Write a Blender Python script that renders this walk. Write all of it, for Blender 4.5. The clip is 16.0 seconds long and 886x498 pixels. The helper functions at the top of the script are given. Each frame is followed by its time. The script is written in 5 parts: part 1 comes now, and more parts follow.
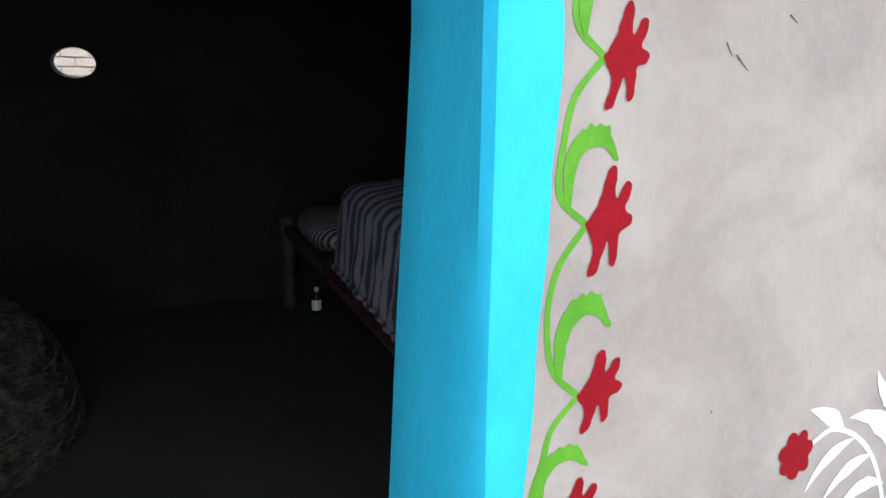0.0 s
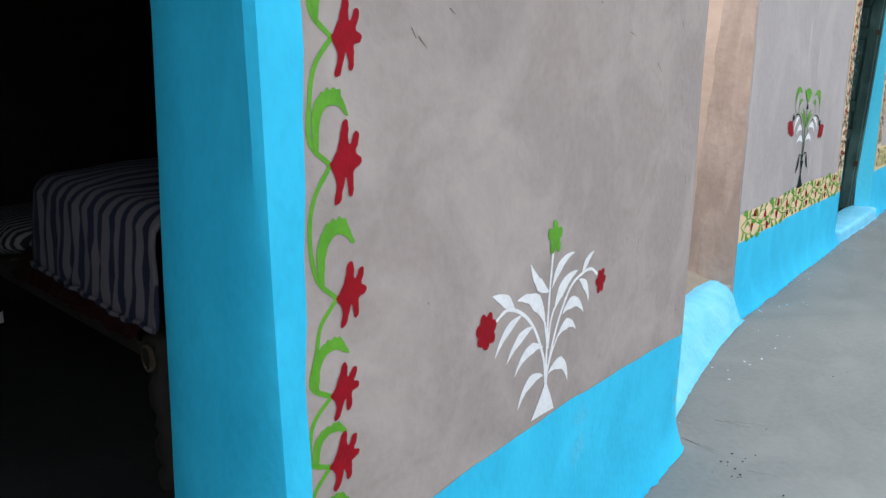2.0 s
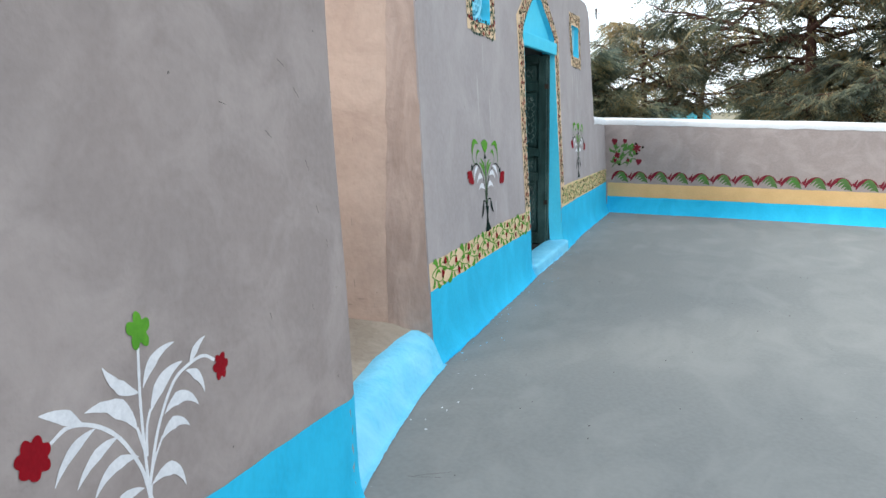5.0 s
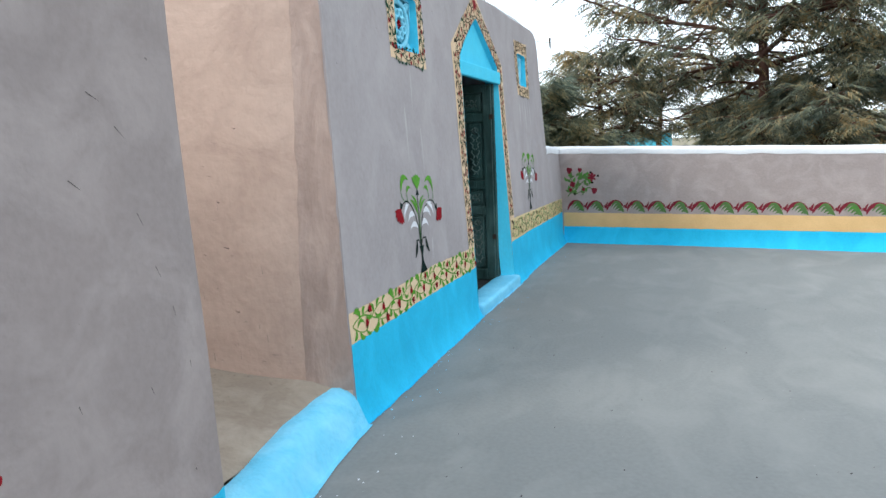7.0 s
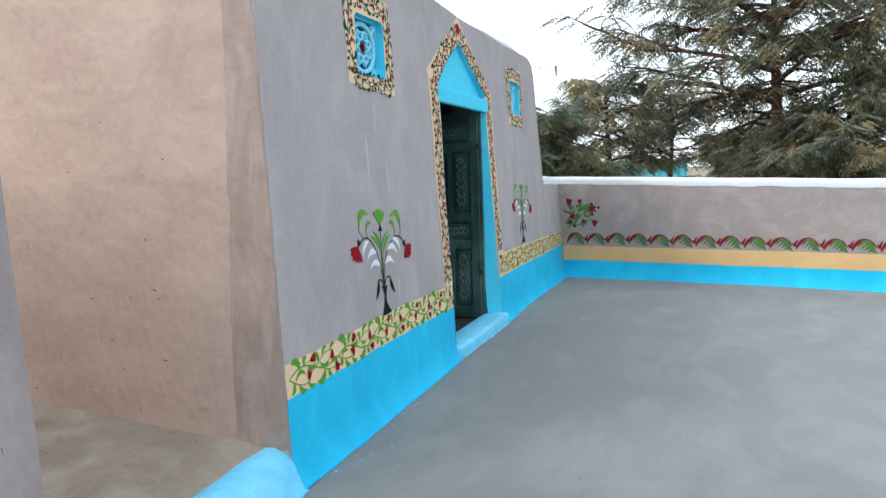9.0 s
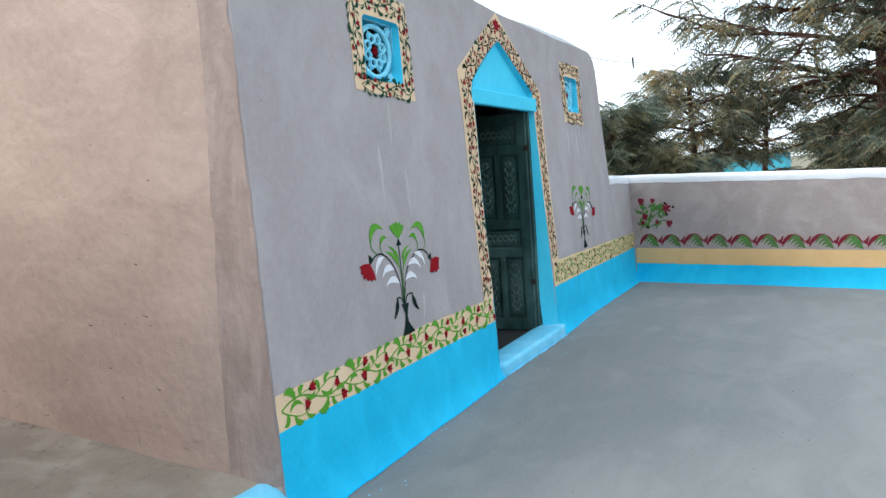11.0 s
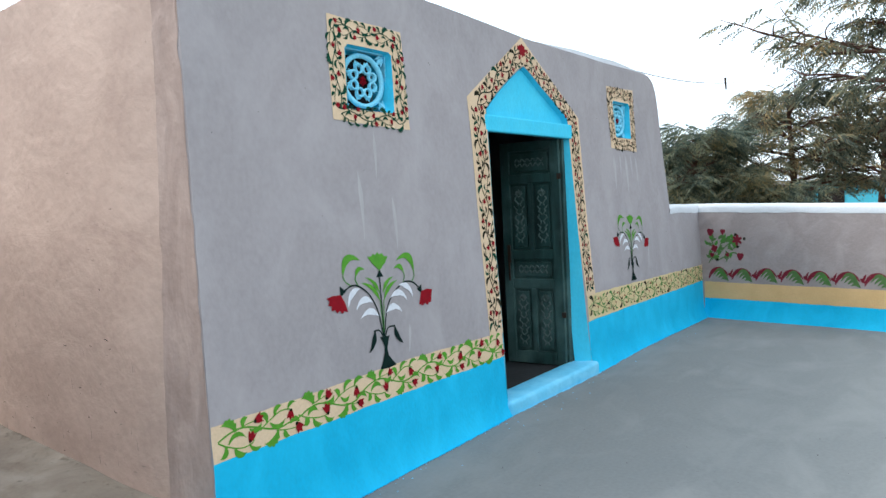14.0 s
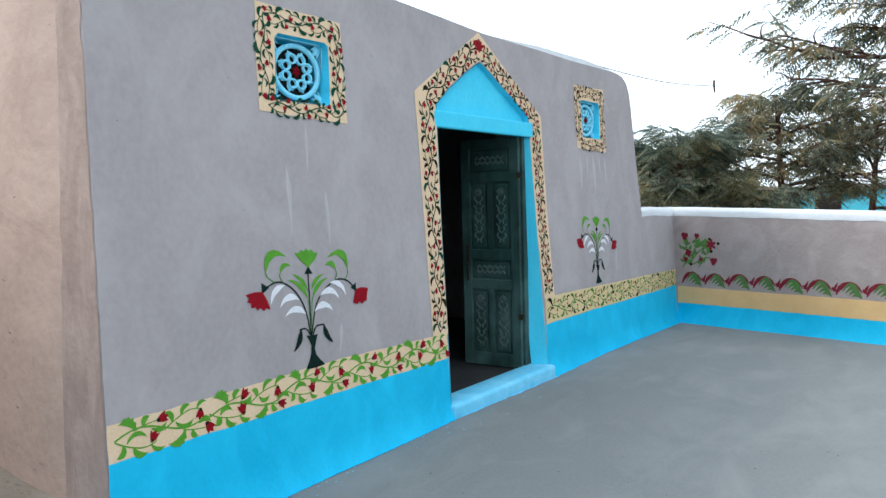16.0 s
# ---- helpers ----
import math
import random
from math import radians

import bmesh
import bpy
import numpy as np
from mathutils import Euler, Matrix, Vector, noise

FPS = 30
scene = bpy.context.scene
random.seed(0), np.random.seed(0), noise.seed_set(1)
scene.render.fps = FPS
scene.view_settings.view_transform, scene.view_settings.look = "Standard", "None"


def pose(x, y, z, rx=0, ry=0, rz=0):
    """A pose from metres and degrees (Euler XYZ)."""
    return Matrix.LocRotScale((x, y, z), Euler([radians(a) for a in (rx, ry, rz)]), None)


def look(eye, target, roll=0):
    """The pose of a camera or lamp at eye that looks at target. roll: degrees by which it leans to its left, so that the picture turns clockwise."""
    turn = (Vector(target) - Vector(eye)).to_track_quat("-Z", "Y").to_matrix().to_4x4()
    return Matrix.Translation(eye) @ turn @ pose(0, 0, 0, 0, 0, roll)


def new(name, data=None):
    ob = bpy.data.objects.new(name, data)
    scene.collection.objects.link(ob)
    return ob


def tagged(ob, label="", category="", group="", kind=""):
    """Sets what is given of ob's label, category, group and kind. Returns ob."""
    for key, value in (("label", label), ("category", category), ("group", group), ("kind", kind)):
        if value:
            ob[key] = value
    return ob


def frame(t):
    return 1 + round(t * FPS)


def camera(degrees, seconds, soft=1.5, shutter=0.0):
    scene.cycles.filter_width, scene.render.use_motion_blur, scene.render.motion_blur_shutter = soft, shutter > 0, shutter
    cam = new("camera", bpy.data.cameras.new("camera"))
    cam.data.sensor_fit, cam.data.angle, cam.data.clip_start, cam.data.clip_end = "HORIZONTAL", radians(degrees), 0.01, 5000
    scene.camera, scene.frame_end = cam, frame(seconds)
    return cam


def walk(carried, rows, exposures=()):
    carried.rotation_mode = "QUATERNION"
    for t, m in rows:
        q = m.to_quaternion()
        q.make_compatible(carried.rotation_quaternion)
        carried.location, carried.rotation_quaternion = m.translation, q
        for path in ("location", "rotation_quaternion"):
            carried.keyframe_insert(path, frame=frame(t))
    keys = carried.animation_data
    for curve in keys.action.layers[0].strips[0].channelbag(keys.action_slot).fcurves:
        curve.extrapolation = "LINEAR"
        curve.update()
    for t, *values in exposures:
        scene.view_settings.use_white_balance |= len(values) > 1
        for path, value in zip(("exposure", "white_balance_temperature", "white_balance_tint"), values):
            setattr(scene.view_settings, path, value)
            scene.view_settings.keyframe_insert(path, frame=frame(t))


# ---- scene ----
cam = camera(63.4, 16.0)
METRES, EYE, TILT, LEAN, TURN = 3.5, 1.44, -2.0, 1.8, -24.2
ROWS = [
    (0.0, 0.0, 0.0, 0.0, 0.54, -12.3, -2.49),
    (0.5, -0.0061, -0.0226, 0.0016, -2.96, -11.97, -2.71),
    (1.0, -0.023, -0.0405, -0.0033, -10.4, -12.83, -1.21),
    (1.5, -0.0365, -0.0604, -0.006, -18.24, -12.89, -0.88),
    (2.0, -0.0415, -0.0698, -0.008, -25.08, -12.42, -1.11),
    (2.5, -0.0389, -0.0707, -0.0085, -29.57, -12.4, -1.0),
    (3.0, -0.0306, -0.0716, -0.0078, -35.53, -11.5, -0.21),
    (3.5, -0.0193, -0.0753, -0.0065, -40.73, -11.56, 0.94),
    (4.0, 0.0048, -0.0825, -0.0022, -42.71, -10.41, 1.75),
    (4.5, 0.0394, -0.0961, -0.0011, -43.25, -9.78, 2.23),
    (5.0, 0.0685, -0.1042, 0.0003, -44.66, -8.15, 2.12),
    (7.5, 0.2385, -0.0901, 0.0059, -47.1, -5.8, 3.74),
    (8.0, 0.2763, -0.1004, 0.0058, -46.46, -5.84, 3.61),
    (8.5, 0.3072, -0.0941, 0.0086, -46.35, -4.4, 3.39),
    (9.0, 0.3471, -0.0789, 0.0155, -45.55, -3.67, 3.06),
    (9.5, 0.3954, -0.0675, 0.0245, -43.74, -2.73, 3.19),
    (10.0, 0.4321, -0.069, 0.0232, -42.35, -3.2, 4.53),
    (12.5, 0.6149, -0.1444, 0.0287, -31.18, -1.54, 4.05),
    (13.0, 0.6464, -0.1554, 0.0326, -30.21, -1.33, 4.63),
    (13.5, 0.6748, -0.1677, 0.0307, -29.62, -0.73, 3.87),
    (14.0, 0.7072, -0.1848, 0.0302, -28.8, -0.92, 3.39),
    (14.5, 0.7386, -0.2065, 0.0298, -27.96, -0.7, 2.53),
    (15.0, 0.759, -0.2158, 0.0298, -29.56, -0.7, 2.62),
    (15.5, 0.7855, -0.212, 0.0256, -29.09, -0.33, 1.82),
    (16.0, 0.8251, -0.2101, 0.0251, -28.5, -1.07, 2.05),
]
walk(cam, [(t, pose(0, 0, EYE, TILT, LEAN, 0) @ pose(0, 0, 0, 0, 0, TURN) @ pose(METRES * x, METRES * y, METRES * z, 90 + pitch, roll, yaw)) for t, x, y, z, yaw, pitch, roll in ROWS],
     exposures=[(0.0, 1.12, 6750, 8), (0.5, 1.02, 6750, 9), (1.0, 0.82, 6700, 10), (1.5, 0.52, 6650, 10), (2.0, 0.36, 6650, 10), (3.0, 0.22, 6600, 10), (4.0, 0.19, 6550, 9), (5.0, 0.16, 6450, 9), (8.5, 0.08, 6280, 9), (13.0, 0.06, 6120, 8), (16.0, 0.06, 6120, 8)])

# ---- light ----
world = bpy.data.worlds.new("sky")
scene.world = world
world.use_nodes = True
wn, wl = world.node_tree.nodes, world.node_tree.links
sky = wn.new("ShaderNodeTexSky")
sky.sky_type = "NISHITA"
sky.sun_disc = False
sky.sun_elevation, sky.sun_rotation = radians(42), radians(-42)
sky.dust_density, sky.air_density = 2.0, 1.0
haze = wn.new("ShaderNodeMix")  # a thin bright overcast in front of the blue
haze.data_type = "RGBA"
haze.inputs["Factor"].default_value = 0.78
haze.inputs["B"].default_value = (9.25, 10.15, 11.0, 1)
wl.new(sky.outputs[0], haze.inputs["A"])
wl.new(haze.outputs["Result"], wn["Background"].inputs["Color"])
wn["Background"].inputs["Strength"].default_value = 0.19
sun = new("sun", bpy.data.lights.new("sun", "SUN"))
sun.data.energy, sun.data.angle, sun.data.color = 1.9, radians(20), (1.0, 0.95, 0.89)
sun.matrix_world = look((-5, 5.5, 6.5), (0, 0, 0))


# ---- materials ----
def material(name, base, other=None, scale=3.0, rough=0.85, bump=0.15, fine=60.0, spread=0.5, metal=0.0, streak=1.0, fleck=None, chips=None, spec=0.3, swirl=None, sweep=(1, 1, 1), relief=0.6):
    """Two base colours mixed by coarse and fine noise, with relief; streak stretches the pattern downwards; fleck adds small dark specks."""
    m = bpy.data.materials.new(name)
    m.use_nodes = True
    n, l = m.node_tree.nodes, m.node_tree.links
    b = n["Principled BSDF"]
    b.inputs["Roughness"].default_value, b.inputs["Metallic"].default_value = rough, metal
    b.inputs["Specular IOR Level"].default_value = spec
    other = other or tuple(0.8 * c for c in base)
    co = n.new("ShaderNodeNewGeometry")
    mp = n.new("ShaderNodeMapping")
    mp.inputs["Scale"].default_value = (1, 1, 1 / streak)
    l.new(co.outputs["Position"], mp.inputs["Vector"])
    t1, t2 = n.new("ShaderNodeTexNoise"), n.new("ShaderNodeTexNoise")
    for t, s, d in ((t1, scale, 5), (t2, fine, 3)):
        t.inputs["Scale"].default_value, t.inputs["Detail"].default_value = s, d
        l.new(mp.outputs[0], t.inputs["Vector"])
    r = n.new("ShaderNodeValToRGB")
    r.color_ramp.elements[0].position, r.color_ramp.elements[1].position = 0.5 - spread / 2, 0.5 + spread / 2
    r.color_ramp.elements[0].color, r.color_ramp.elements[1].color = (*other, 1), (*base, 1)
    l.new(t1.outputs["Fac"], r.inputs["Fac"])
    mix = n.new("ShaderNodeMix")
    mix.data_type, mix.blend_type = "RGBA", "MULTIPLY"
    mix.inputs["Factor"].default_value = 0.22
    l.new(r.outputs["Color"], mix.inputs["A"])
    l.new(t2.outputs["Fac"], mix.inputs["B"])
    out = mix.outputs["Result"]
    if fleck:
        v = n.new("ShaderNodeTexNoise")
        v.inputs["Scale"].default_value, v.inputs["Detail"].default_value = 2.6, 9
        l.new(co.outputs["Position"], v.inputs["Vector"])
        fr = n.new("ShaderNodeValToRGB")
        fr.color_ramp.elements[0].position, fr.color_ramp.elements[1].position = 0.48, 0.72
        l.new(v.outputs["Fac"], fr.inputs["Fac"])
        m2 = n.new("ShaderNodeMix")
        m2.data_type = "RGBA"
        l.new(fr.outputs["Color"], m2.inputs["Factor"])
        l.new(out, m2.inputs["A"])
        m2.inputs["B"].default_value = (*fleck, 1)
        out = m2.outputs["Result"]
    if chips:
        vo = n.new("ShaderNodeTexVoronoi")
        vo.inputs["Scale"].default_value = 6.5
        vo.inputs["Randomness"].default_value = 1.0
        warp = n.new("ShaderNodeTexNoise")
        warp.inputs["Scale"].default_value = 60
        wa = n.new("ShaderNodeVectorMath")
        wa.operation = "SCALE"
        wa.inputs["Scale"].default_value = 0.03
        wb = n.new("ShaderNodeVectorMath")
        wb.operation = "ADD"
        l.new(co.outputs["Position"], warp.inputs["Vector"])
        l.new(warp.outputs["Color"], wa.inputs[0])
        l.new(co.outputs["Position"], wb.inputs[0])
        l.new(wa.outputs[0], wb.inputs[1])
        l.new(wb.outputs[0], vo.inputs["Vector"])
        lt = n.new("ShaderNodeMath")
        lt.operation = "LESS_THAN"
        lt.inputs[1].default_value = 0.027
        l.new(vo.outputs["Distance"], lt.inputs[0])
        m3 = n.new("ShaderNodeMix")
        m3.data_type = "RGBA"
        l.new(lt.outputs[0], m3.inputs["Factor"])
        l.new(out, m3.inputs["A"])
        m3.inputs["B"].default_value = (*chips, 1)
        out = m3.outputs["Result"]
    add = n.new("ShaderNodeMath")
    add.operation = "ADD"
    l.new(t1.outputs["Fac"], add.inputs[0])
    l.new(t2.outputs["Fac"], add.inputs[1])
    if swirl:  # sweeps of the hand in the wet plaster
        sm = n.new("ShaderNodeMapping")
        sm.inputs["Scale"].default_value, sm.inputs["Rotation"].default_value = sweep, (0, radians(24), 0)
        l.new(co.outputs["Position"], sm.inputs["Vector"])
        sn = n.new("ShaderNodeTexNoise")
        sn.inputs["Scale"].default_value, sn.inputs["Detail"].default_value = 3.4, 7
        sn.inputs["Roughness"].default_value, sn.inputs["Distortion"].default_value = 0.58, 0.7
        l.new(sm.outputs[0], sn.inputs["Vector"])
        sr = n.new("ShaderNodeValToRGB")
        sr.color_ramp.elements[0].position, sr.color_ramp.elements[1].position = 0.44, 0.80
        l.new(sn.outputs["Fac"], sr.inputs["Fac"])
        m4 = n.new("ShaderNodeMix")
        m4.data_type = "RGBA"
        l.new(sr.outputs["Color"], m4.inputs["Factor"])
        l.new(out, m4.inputs["A"])
        m4.inputs["B"].default_value = (*swirl, 1)
        out = m4.outputs["Result"]
        a5 = n.new("ShaderNodeMath")
        a5.operation = "MULTIPLY_ADD"
        a5.inputs[1].default_value = relief
        l.new(sn.outputs["Fac"], a5.inputs[0])
        l.new(add.outputs[0], a5.inputs[2])
        add = a5
    l.new(out, b.inputs["Base Color"])
    bp = n.new("ShaderNodeBump")
    bp.inputs["Strength"].default_value, bp.inputs["Distance"].default_value = bump, 0.012
    l.new(add.outputs[0], bp.inputs["Height"])
    l.new(bp.outputs[0], b.inputs["Normal"])
    return m


MUD = material("mud_plaster", (0.345, 0.290, 0.272), (0.310, 0.264, 0.250), 1.7, 0.95, 0.24, 40, spread=0.4, chips=(0.05, 0.042, 0.038), swirl=(0.392, 0.338, 0.318), sweep=(1.1, 1.1, 1.3), relief=0.9)
MAUVE = material("mauve_mud_plaster", (0.412, 0.366, 0.358), (0.362, 0.330, 0.328), 0.9, 0.95, 0.16, 34, spread=0.6, streak=1.2, chips=(0.06, 0.05, 0.05), swirl=(0.420, 0.382, 0.376), sweep=(0.9, 0.9, 0.6), relief=0.35)
PEACH = material("peach_clay_plaster", (0.645, 0.475, 0.382), (0.53, 0.385, 0.312), 1.1, 0.95, 0.5, 20, streak=1.2, spread=0.5, chips=(0.18, 0.12, 0.09), swirl=(0.64, 0.48, 0.39), sweep=(1, 0.7, 1.2), relief=1.3)
# Brown for the flank's painted corner shading and for some scratches.
CORNER = material("shade_and_scratch_brown", (0.48, 0.355, 0.295), (0.39, 0.285, 0.24), 4.0, 0.95, 0.7, 22, streak=1.4, swirl=(0.55, 0.42, 0.355), sweep=(2, 2, 0.7), relief=1.4)
CLAY = material("bare_clay", (0.36, 0.30, 0.235), (0.27, 0.22, 0.17), 3.0, 0.97, 0.7, 30, fleck=(0.24, 0.195, 0.155), swirl=(0.42, 0.36, 0.29), relief=1.5)
FLOOR = material("smoothed_mud_floor", (0.238, 0.243, 0.232), (0.210, 0.219, 0.213), 0.8, 0.88, 0.18, 40, spread=0.5, chips=(0.30, 0.31, 0.30), swirl=(0.256, 0.259, 0.246), sweep=(0.45, 0.7, 1), relief=0.5)
BLUE = material("sky_blue_limewash", (0.022, 0.535, 0.82), (0.012, 0.46, 0.74), 2.5, 0.7, 0.14, 60, streak=1.6, swirl=(0.028, 0.55, 0.83), sweep=(1.2, 1.2, 0.8), relief=0.5)
SKY = material("light_blue_limewash", (0.10, 0.69, 0.90), (0.06, 0.61, 0.85), 5.0, 0.7, 0.15, 60, streak=2.0)
PALE = material("pale_blue_limewash", (0.20, 0.64, 0.87), (0.12, 0.57, 0.83), 4.0, 0.75, 0.4, 40, swirl=(0.28, 0.69, 0.89), relief=0.8)
FADED = material("faded_blue_paint", (0.07, 0.58, 0.86), (0.04, 0.53, 0.81), 20, 0.75, 0.1, 80)
BEIGE = material("cream_paint", (0.82, 0.61, 0.40), (0.75, 0.54, 0.33), 6.0, 0.75, 0.08, 80)
YELLOW = material("straw_cream_paint", (0.78, 0.61, 0.34), (0.70, 0.53, 0.27), 6.0, 0.75, 0.08, 80)
DRIP = material("pale_water_stain", (0.50, 0.465, 0.455), (0.44, 0.405, 0.398), 9, 0.95, 0.1, 50, streak=4.0)
OCHRE = material("ochre_paint", (0.74, 0.49, 0.23), (0.65, 0.42, 0.185), 5.0, 0.8, 0.08, 80)
WHITE = material("white_limewash", (0.80, 0.81, 0.82), (0.70, 0.72, 0.74), 5.0, 0.85, 0.15, 60)
DULLGREEN = material("dull_green_paint", (0.095, 0.19, 0.05), (0.065, 0.14, 0.04), 25, 0.65, 0.1, 120)
MAROON = material("dull_crimson_paint", (0.21, 0.022, 0.038), (0.15, 0.015, 0.026), 25, 0.75, 0.1, 120, spec=0.12)
RED = material("crimson_paint", (0.31, 0.005, 0.014), (0.22, 0.004, 0.010), 25, 0.75, 0.15, 120, spec=0.12)
GREEN = material("leaf_green_paint", (0.115, 0.36, 0.022), (0.075, 0.27, 0.016), 25, 0.65, 0.1, 120)
MIDGREEN = material("green_paint", (0.07, 0.25, 0.03), (0.05, 0.18, 0.025), 25, 0.5, 0.1, 120)
DARK = material("bottle_green_paint", (0.006, 0.024, 0.019), (0.004, 0.014, 0.011), 25, 0.8, 0.1, 120, spec=0.1)
INK = material("black_brown_paint", (0.010, 0.009, 0.006), (0.020, 0.021, 0.008), 25, 0.8, 0.1, 120, spec=0.1)
TEAL = material("dark_leaf_green_paint", (0.010, 0.075, 0.040), (0.006, 0.045, 0.026), 25, 0.8, 0.1, 120, spec=0.12)
LIMEWHITE = material("white_paint", (0.82, 0.82, 0.84), (0.70, 0.71, 0.74), 30, 0.6, 0.1, 120)
DOORWOOD = material("weathered_green_door", (0.030, 0.085, 0.074), (0.010, 0.028, 0.024), 10, 0.6, 0.6, 90, streak=5.0, fleck=(0.075, 0.135, 0.12))
CARVED = material("worn_carving", (0.15, 0.215, 0.19), (0.04, 0.08, 0.068), 45, 0.7, 0.6, 120, fleck=(0.12, 0.15, 0.135))
# Interior mud set near black: the unlit rooms' shade is in the colour.
DIM_MUD = material("dim_interior_mud", (0.030, 0.021, 0.019), (0.014, 0.011, 0.010), 2.0, 0.95, 0.4, 30)
# Indoor floor, darkened in colour to carry the shade of the rooms.
DIM_FLOOR = material("dim_interior_floor", (0.034, 0.036, 0.036), (0.020, 0.021, 0.021), 2.5, 0.95, 0.3, 30)
IRON = material("dark_iron", (0.05, 0.045, 0.04), (0.09, 0.05, 0.03), 20, 0.55, 0.3, 80, metal=0.7)
GROUND = material("dusty_ground", (0.30, 0.25, 0.18), (0.20, 0.19, 0.11), 0.5, 0.97, 0.4, 8)
LATTICE = material("pale_blue_lattice_paint", (0.34, 0.78, 0.93), (0.20, 0.68, 0.88), 30, 0.7, 0.2, 120)
BARK = material("tree_bark", (0.17, 0.085, 0.06), (0.09, 0.05, 0.04), 6, 0.9, 0.6, 40, streak=4.0)
BRICK = material("pale_brick", (0.72, 0.62, 0.57), (0.62, 0.52, 0.47), 6, 0.9, 0.3, 50)
MORTAR = material("mortar", (0.62, 0.58, 0.55), None, 6, 0.95, 0.3, 50)


# ---- building helpers ----
from mathutils import geometry as geo


def mesh_of(name, verts, faces, mat, smooth=False):
    me = bpy.data.meshes.new(name)
    me.from_pydata([tuple(v) for v in verts], [], [tuple(f) for f in faces])
    me.materials.append(mat)
    if smooth:
        me.shade_smooth()
    me.update()
    return me


def piece(name, verts, faces, mat, parent=None, label="", smooth=False):
    """One mesh object in world coordinates, under a parent when one is given."""
    ob = new(name, mesh_of(name, verts, faces, mat, smooth))
    if parent is not None:
        ob.parent = parent
    if label:
        tagged(ob, label)
    return ob


def part(name, bm, mat, parent, label="", smooth=False):
    me = bpy.data.meshes.new(name)
    bmesh.ops.recalc_face_normals(bm, faces=bm.faces)
    bm.to_mesh(me)
    bm.free()
    me.materials.append(mat)
    if smooth:
        me.shade_smooth()
    ob = new(name, me)
    if parent is not None:
        ob.parent = parent
    if label:
        tagged(ob, label)
    return ob


def box(bm, lo, hi, bevel=0.0, m=None):
    r = bmesh.ops.create_cube(bm, size=1.0)
    vs = r["verts"]
    for v in vs:
        v.co = Vector([lo[k] + (v.co[k] + 0.5) * (hi[k] - lo[k]) for k in range(3)])
    if bevel:
        es = list({e for v in vs for e in v.link_edges})
        bmesh.ops.bevel(bm, geom=es, offset=bevel, segments=2, affect="EDGES", profile=0.6)
    if m is not None:
        bmesh.ops.transform(bm, matrix=m, verts=bm.verts)
    return bm


def boxed(name, lo, hi, mat, parent=None, bevel=0.0, label=""):
    return part(name, box(bmesh.new(), lo, hi, bevel), mat, parent, label)


def inside(p, poly):
    x, y = p
    hit = False
    for (x1, y1), (x2, y2) in zip(poly, poly[1:] + poly[:1]):
        if (y1 > y) != (y2 > y) and x < (x2 - x1) * (y - y1) / (y2 - y1) + x1:
            hit = not hit
    return hit


def dense(poly, step, wob=0.0, closed=True):
    out = []
    for a, b in zip(poly, poly[1:] + (poly[:1] if closed else [])):
        a, b = Vector(a), Vector(b)
        n = max(1, math.ceil((b - a).length / step))
        for k in range(n):
            p = a.lerp(b, k / n)
            if wob:
                p += Vector((noise.noise((p.x * 9, p.y * 9, 3.1)), noise.noise((p.x * 9, p.y * 9, 7.7)))) * wob
            out.append((p.x, p.y))
    if not closed:
        out.append(tuple(poly[-1]))
    return out


def sheet(outline, holes=(), step=0.1):
    """Triangles that fill an outline with holes, with points inside at the given step."""
    loops = [outline, *holes]
    pts, edges = [], []
    for lp in loops:
        s = len(pts)
        pts += [Vector(p) for p in lp]
        edges += [(s + k, s + (k + 1) % len(lp)) for k in range(len(lp))]
    if step:
        xs, ys = [p[0] for p in outline], [p[1] for p in outline]
        nx, ny = int((max(xs) - min(xs)) / step), int((max(ys) - min(ys)) / step)
        for i in range(1, nx + 1):
            for j in range(1, ny + 1):
                p = (min(xs) + (i - 0.5 + 0.25 * (j % 2)) * step, min(ys) + (j - 0.5) * step)
                if inside(p, outline) and not any(inside(p, h) for h in holes):
                    pts.append(Vector(p))
    v, _, f, *_ = geo.delaunay_2d_cdt(pts, edges, [], 0, 1e-5)
    keep = []
    for t in f:
        c = (sum(v[k].x for k in t) / len(t), sum(v[k].y for k in t) / len(t))
        if inside(c, outline) and not any(inside(c, h) for h in holes):
            keep.append(tuple(t))
    return [(p.x, p.y) for p in v], keep


def shell(name, surf, outline, holes, step, thick, mat, parent=None, label=""):
    """A wall: a front that follows surf(u, z, out), a back, and faces round every edge and opening."""
    uv, f = sheet(outline, holes, step)
    front = [surf(u, z, 0) for u, z in uv]
    back = [surf(u, z, -thick) for u, z in uv]
    n = len(uv)
    count = {}
    for t in f:
        for a, b in zip(t, t[1:] + t[:1]):
            count[(a, b)] = 1
    rim = [(a, b) for a, b in count if (b, a) not in count]
    faces = f + [tuple(reversed([k + n for k in t])) for t in f] + [(b, a, a + n, b + n) for a, b in rim]
    ob = piece(name, front + back, faces, mat, parent, label, True)
    ob.data.set_sharp_from_angle(angle=radians(50))
    return ob


def painted_out(z, out):
    return out + 0.012 * max(0.0, 1 - z / 0.16)


def painted(name, surf, outline, out, mat, parent, label="", step=0.0, holes=(), wob=0.0, dens=0.0):
    """A thin coat of paint on a wall's face."""
    ol = dense(outline, dens, wob) if dens else outline
    hs = [dense(h, dens, wob) for h in holes] if dens else list(holes)
    uv, f = sheet(ol, hs, step)
    return piece(name, [surf(u, z, painted_out(z, out)) for u, z in uv], f, mat, parent, label, True)


